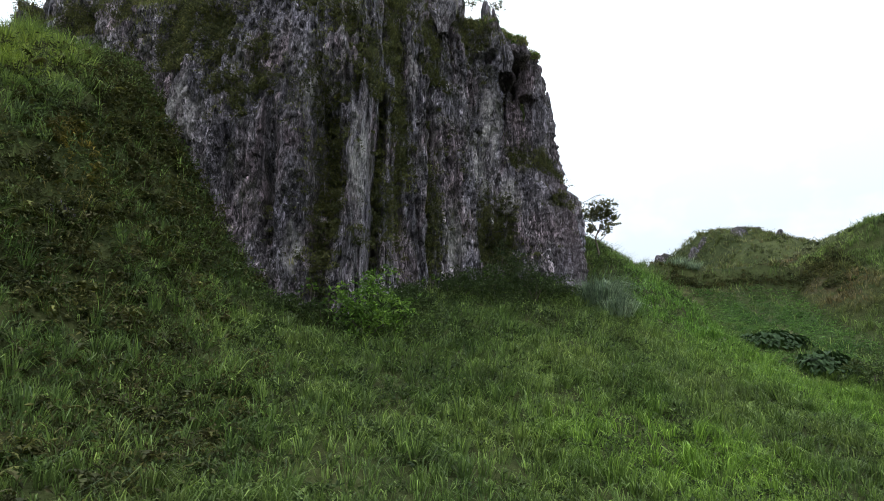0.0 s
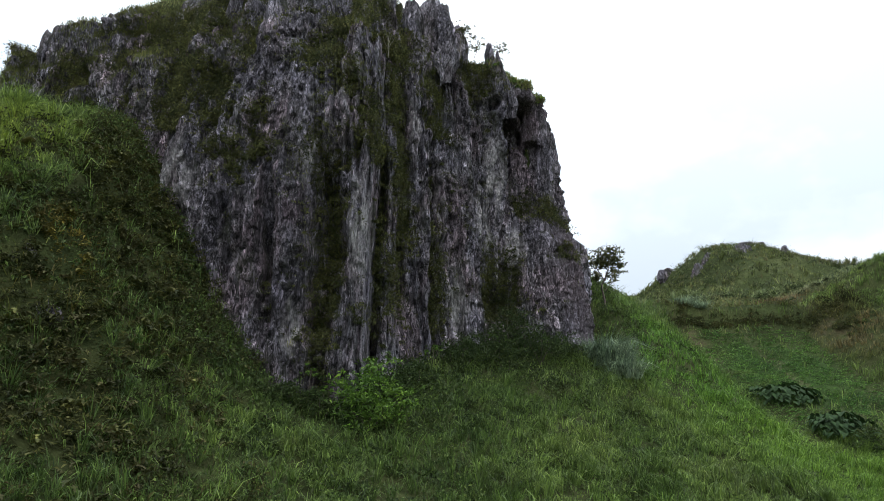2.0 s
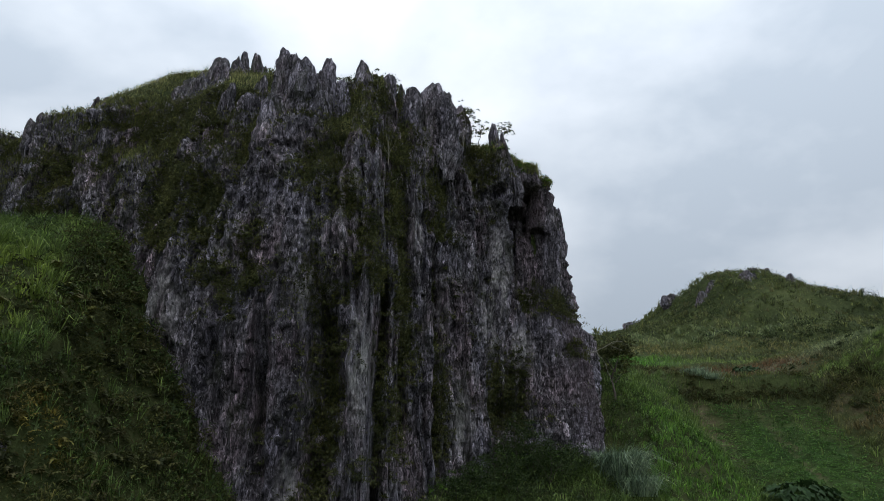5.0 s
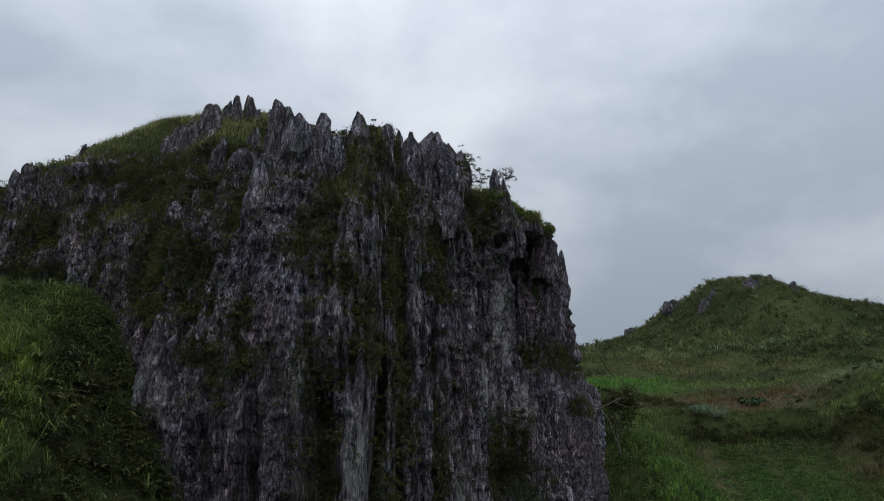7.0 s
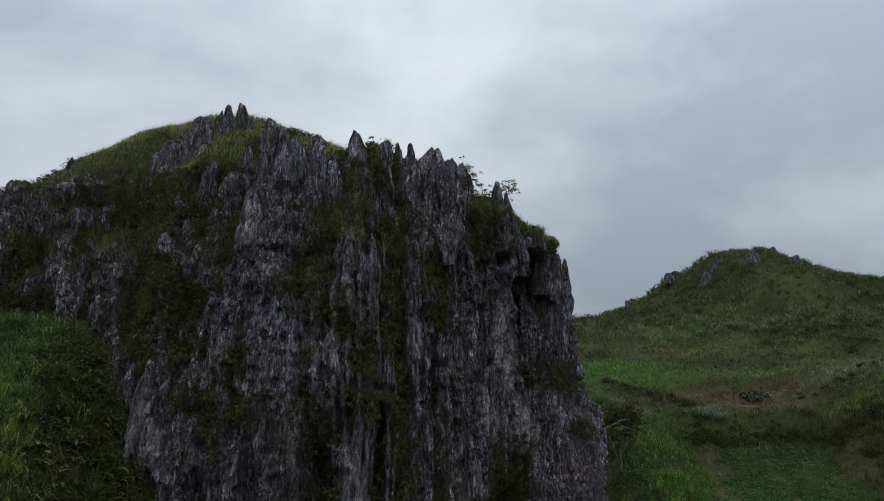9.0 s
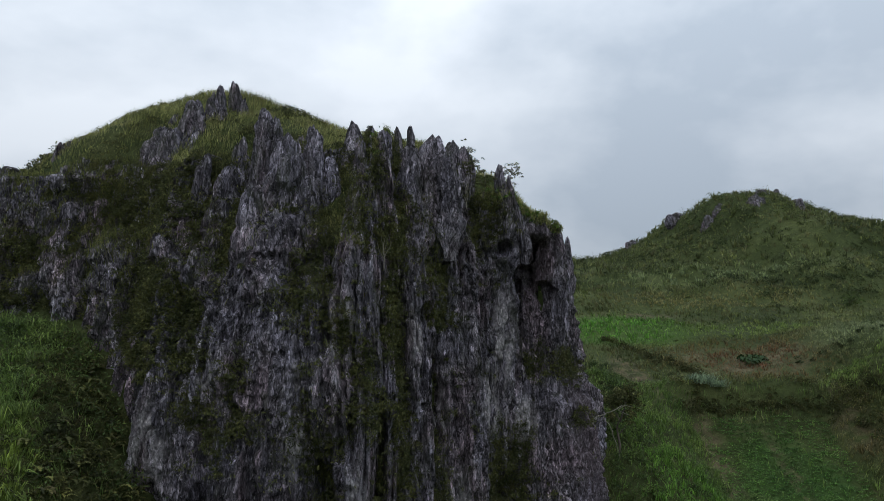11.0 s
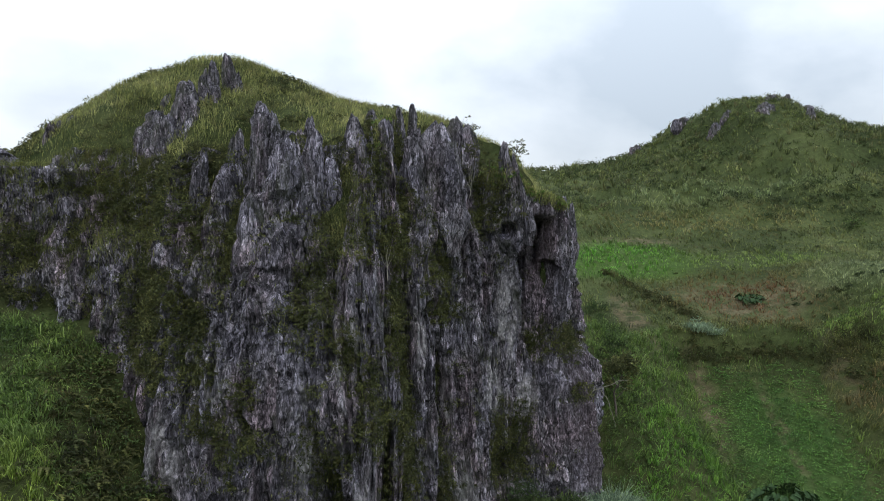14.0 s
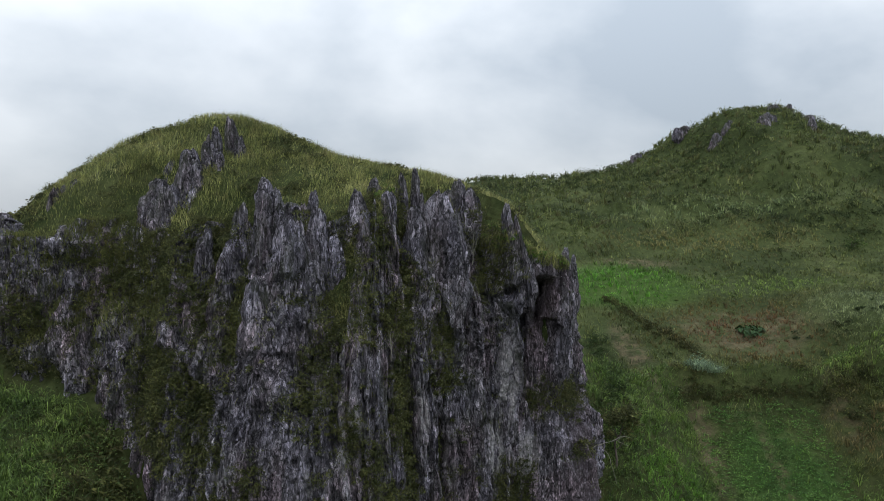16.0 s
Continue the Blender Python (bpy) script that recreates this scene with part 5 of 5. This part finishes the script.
def taro_patch(x, y, wide, deep, count, tall, seed, label):
    rng = np.random.default_rng(seed)
    ob = base_empty("taro_clump", x, y, ground_at(x, y), label, "plant", "taro clumps")
    for _ in range(count):
        a, r = rng.uniform(0, 2 * math.pi), math.sqrt(rng.uniform(0, 1))
        lx, ly = 0.5 * wide * r * math.cos(a), 0.5 * deep * r * math.sin(a)
        lz = ground_at(x + lx, y + ly) - ob.location.z
        h = tall * (1 - 0.45 * r * r) * rng.uniform(0.7, 1.15)
        turn = a + rng.normal(scale=0.7)
        st = new("stalk", STALK_MESH)
        st.parent, st.location, st.rotation_euler, st.scale = ob, (lx, ly, lz - 0.05), (0, 0, turn), (1, 1, h)
        lf = new("leaf", LEAF_MESH)
        k = rng.uniform(0.7, 1.25)
        lf.parent, lf.location = ob, (lx + 0.14 * math.cos(turn), ly + 0.14 * math.sin(turn), lz + h - 0.06)
        lf.rotation_euler, lf.scale = (rng.normal(scale=0.25), rng.uniform(0.2, 0.8), turn), (k, k, k)


taro_patch(21.7, 45.6, 4.6, 2.0, 230, 0.85, 51, "low spread of dark heart-leaved taro in the field")
taro_patch(22.6, 41.0, 3.3, 2.2, 230, 1.35, 52, "tall rounded clump of dark heart-leaved taro")
taro_patch(28.5, 66.8, 2.4, 1.6, 70, 0.6, 53, "small dark taro clump in the brown upper field")

small_tree("dark_bush", 23.3, 38.4, ground_at(23.3, 38.4), [((0, 0, 0), (0.1, 0, 1.1), 0.06), ((0, 0, 0.2), (-0.6, 0, 1.2), 0.04), ((0, 0, 0.2), (0.7, 0, 1.2), 0.04)],
           [((0, 0, 1.2), 1.0, 420), ((-0.8, 0, 0.9), 0.8, 300), ((0.9, 0, 0.9), 0.8, 300)], 0.2, 33, "dark leafy bush at the edge of the field", BARK, WEED, "field bushes")
small_tree("dark_bush", 52.5, 92.0, ground_at(52.5, 92), [((0, 0, 0), (0, 0, 1.0), 0.08), ((0, 0, 0.2), (0.6, 0, 1.1), 0.05)],
           [((0, 0, 0.8), 1.2, 420), ((0.6, 0, 0.6), 0.9, 260)], 0.24, 34, "round dark bush on the upper field", BARK, WEED, "field bushes")

# bare bleached branches that lean out from the cliff's corner
small_tree("snag", 8.9, 42.1, 19.9, [((-0.5, 0.2, -0.2), (0.7, -0.1, 0.35), 0.032), ((0.6, -0.1, 0.3), (1.65, -0.2, 0.55), 0.022), ((0.9, -0.1, 0.38), (1.6, -0.2, 0.05), 0.015), ((1.0, -0.1, 0.42), (1.35, -0.2, 0.8), 0.013), ((0.05, 0, -0.05), (0.55, -0.2, -0.9), 0.022), ((0.5, -0.2, -0.8), (0.9, -0.2, -2.3), 0.017)], [], 0.1, 35,
           "bleached bare branches leaning out from the cliff", DEADWOOD, SHRUB)
for n, (x, y, z, h) in enumerate([(-5.9, 33.0, 31.0, 1.5), (-5.6, 33.1, 31.0, 1.2), (0.9, 37.6, 31.4, 1.5), (-3.0, 31.6, 27.5, 1.3)]):
    small_tree("bare_shrub", x, y, z, [((0, 0, -0.2), (0.05, -0.1, h), 0.018), ((0, 0, h * 0.3), (0.35, -0.1, h * 0.85), 0.012), ((0, 0, h * 0.25), (-0.3, -0.1, h * 0.8), 0.012), ((0.03, -0.05, h * 0.5), (0.2, -0.2, h * 1.1), 0.009), ((0.02, -0.04, h * 0.4), (-0.12, -0.2, h * 1.05), 0.009)], [], 0.1, 36 + n, "thin pale leafless shrub among the pinnacles", DEADWOOD, SHRUB, "bare shrubs")
for n, (x, y, z, h) in enumerate([(3.6, 40.5, 33.5, 0.9), (-4.3, 35.6, 33.8, 1.2), (1.2, 38.4, 33.4, 0.8), (1.9, 38.8, 32.6, 0.8), (0.9, 40.0, 34.4, 0.9), (-9.9, 35.2, 34.2, 1.2)]):
    small_tree("cliff_top_shrub", x, y, z, [((0, 0, -0.4), (0.1, 0, h), 0.03), ((0.03, 0, h * 0.4), (0.45, 0, h * 0.9), 0.02), ((0.03, 0, h * 0.4), (-0.3, 0, h * 0.85), 0.02)],
               [((0.1, 0, h * 0.9), 0.42, 150), ((0.4, 0, h * 0.75), 0.35, 110), ((-0.3, 0, h * 0.65), 0.35, 110), ((0.05, 0, h * 0.35), 0.4, 120)], 0.13, 60 + n, "small leafy shrub on the cliff's edge", BARK, SHRUB, "cliff top shrubs")
for n, (x, y, h) in enumerate([(-5.3, 27.5, 1.7), (-4.6, 27.3, 1.3), (2.6, 37.6, 1.6), (3.4, 38.0, 1.4), (-0.6, 32.8, 1.5), (5.6, 39.2, 1.3)]):
    small_tree("sapling", x, y, ground_at(x, y) - 0.1, [((0, 0, 0), (0.06, -0.05, h), 0.022), ((0.02, 0, h * 0.55), (0.25, -0.05, h * 0.9), 0.012), ((0.02, 0, h * 0.5), (-0.22, 0, h * 0.85), 0.012)],
               [((0.06, 0, h), 0.22, 26), ((0.25, 0, h * 0.9), 0.18, 20), ((-0.2, 0, h * 0.85), 0.18, 18)], 0.13, 80 + n, "thin-stemmed sapling at the foot of the cliff", BARK, BRIGHT, "saplings")

# bushes that crowd the crag's foot on the field side
for n, (x, y, h, w) in enumerate([(2.9, 37.7, 1.9, 1.1), (4.3, 38.5, 2.3, 1.2), (1.4, 35.9, 1.5, 1.0), (0.2, 34.0, 1.3, 0.9), (5.9, 39.0, 1.6, 1.1), (-1.2, 31.2, 1.2, 0.8), (3.4, 38.3, 3.4, 1.2), (4.4, 38.9, 3.0, 1.1), (5.2, 38.2, 2.0, 1.3), (6.9, 39.9, 1.5, 1.0), (2.2, 36.6, 1.7, 1.1), (-2.0, 29.0, 1.4, 0.9), (3.3, 36.3, 1.3, 1.2), (-4.9, 27.3, 1.0, 0.8), (-3.3, 28.0, 1.3, 0.9), (-2.5, 29.6, 1.6, 0.9), (-1.6, 30.3, 1.5, 0.9), (-6.3, 27.3, 0.8, 0.8), (0.9, 34.6, 1.7, 1.0)]):
    small_tree("foot_bush", x, y, ground_at(x, y) - 0.1, [((0, 0, 0), (0.05, 0, h * 0.8), 0.04), ((0, 0, 0.2), (-0.5 * w, 0, h * 0.7), 0.025), ((0, 0, 0.2), (0.55 * w, -0.1, h * 0.6), 0.025)],
               [((0, 0, h * 0.8), 0.6 * w, 420), ((-0.6 * w, 0, h * 0.55), 0.6 * w, 380), ((0.6 * w, -0.1, h * 0.5), 0.6 * w, 380), ((0, -0.4, h * 0.3), 0.6 * w, 320)], 0.13, 100 + n, "dark green leafy bush against the cliff's foot", BARK, FOOT_LEAVES, "foot bushes")
small_tree("pale_bush", 21.4, 61.0, ground_at(21.4, 61.0), [((0, 0, 0), (0.05, 0, 0.6), 0.02), ((0, 0, 0.1), (0.3, 0, 0.5), 0.015)], [((0, 0, 0.5), 0.4, 130), ((0.35, 0, 0.4), 0.3, 80)], 0.13, 120, "small grey-green bush on the terrace edge", BARK, REED)
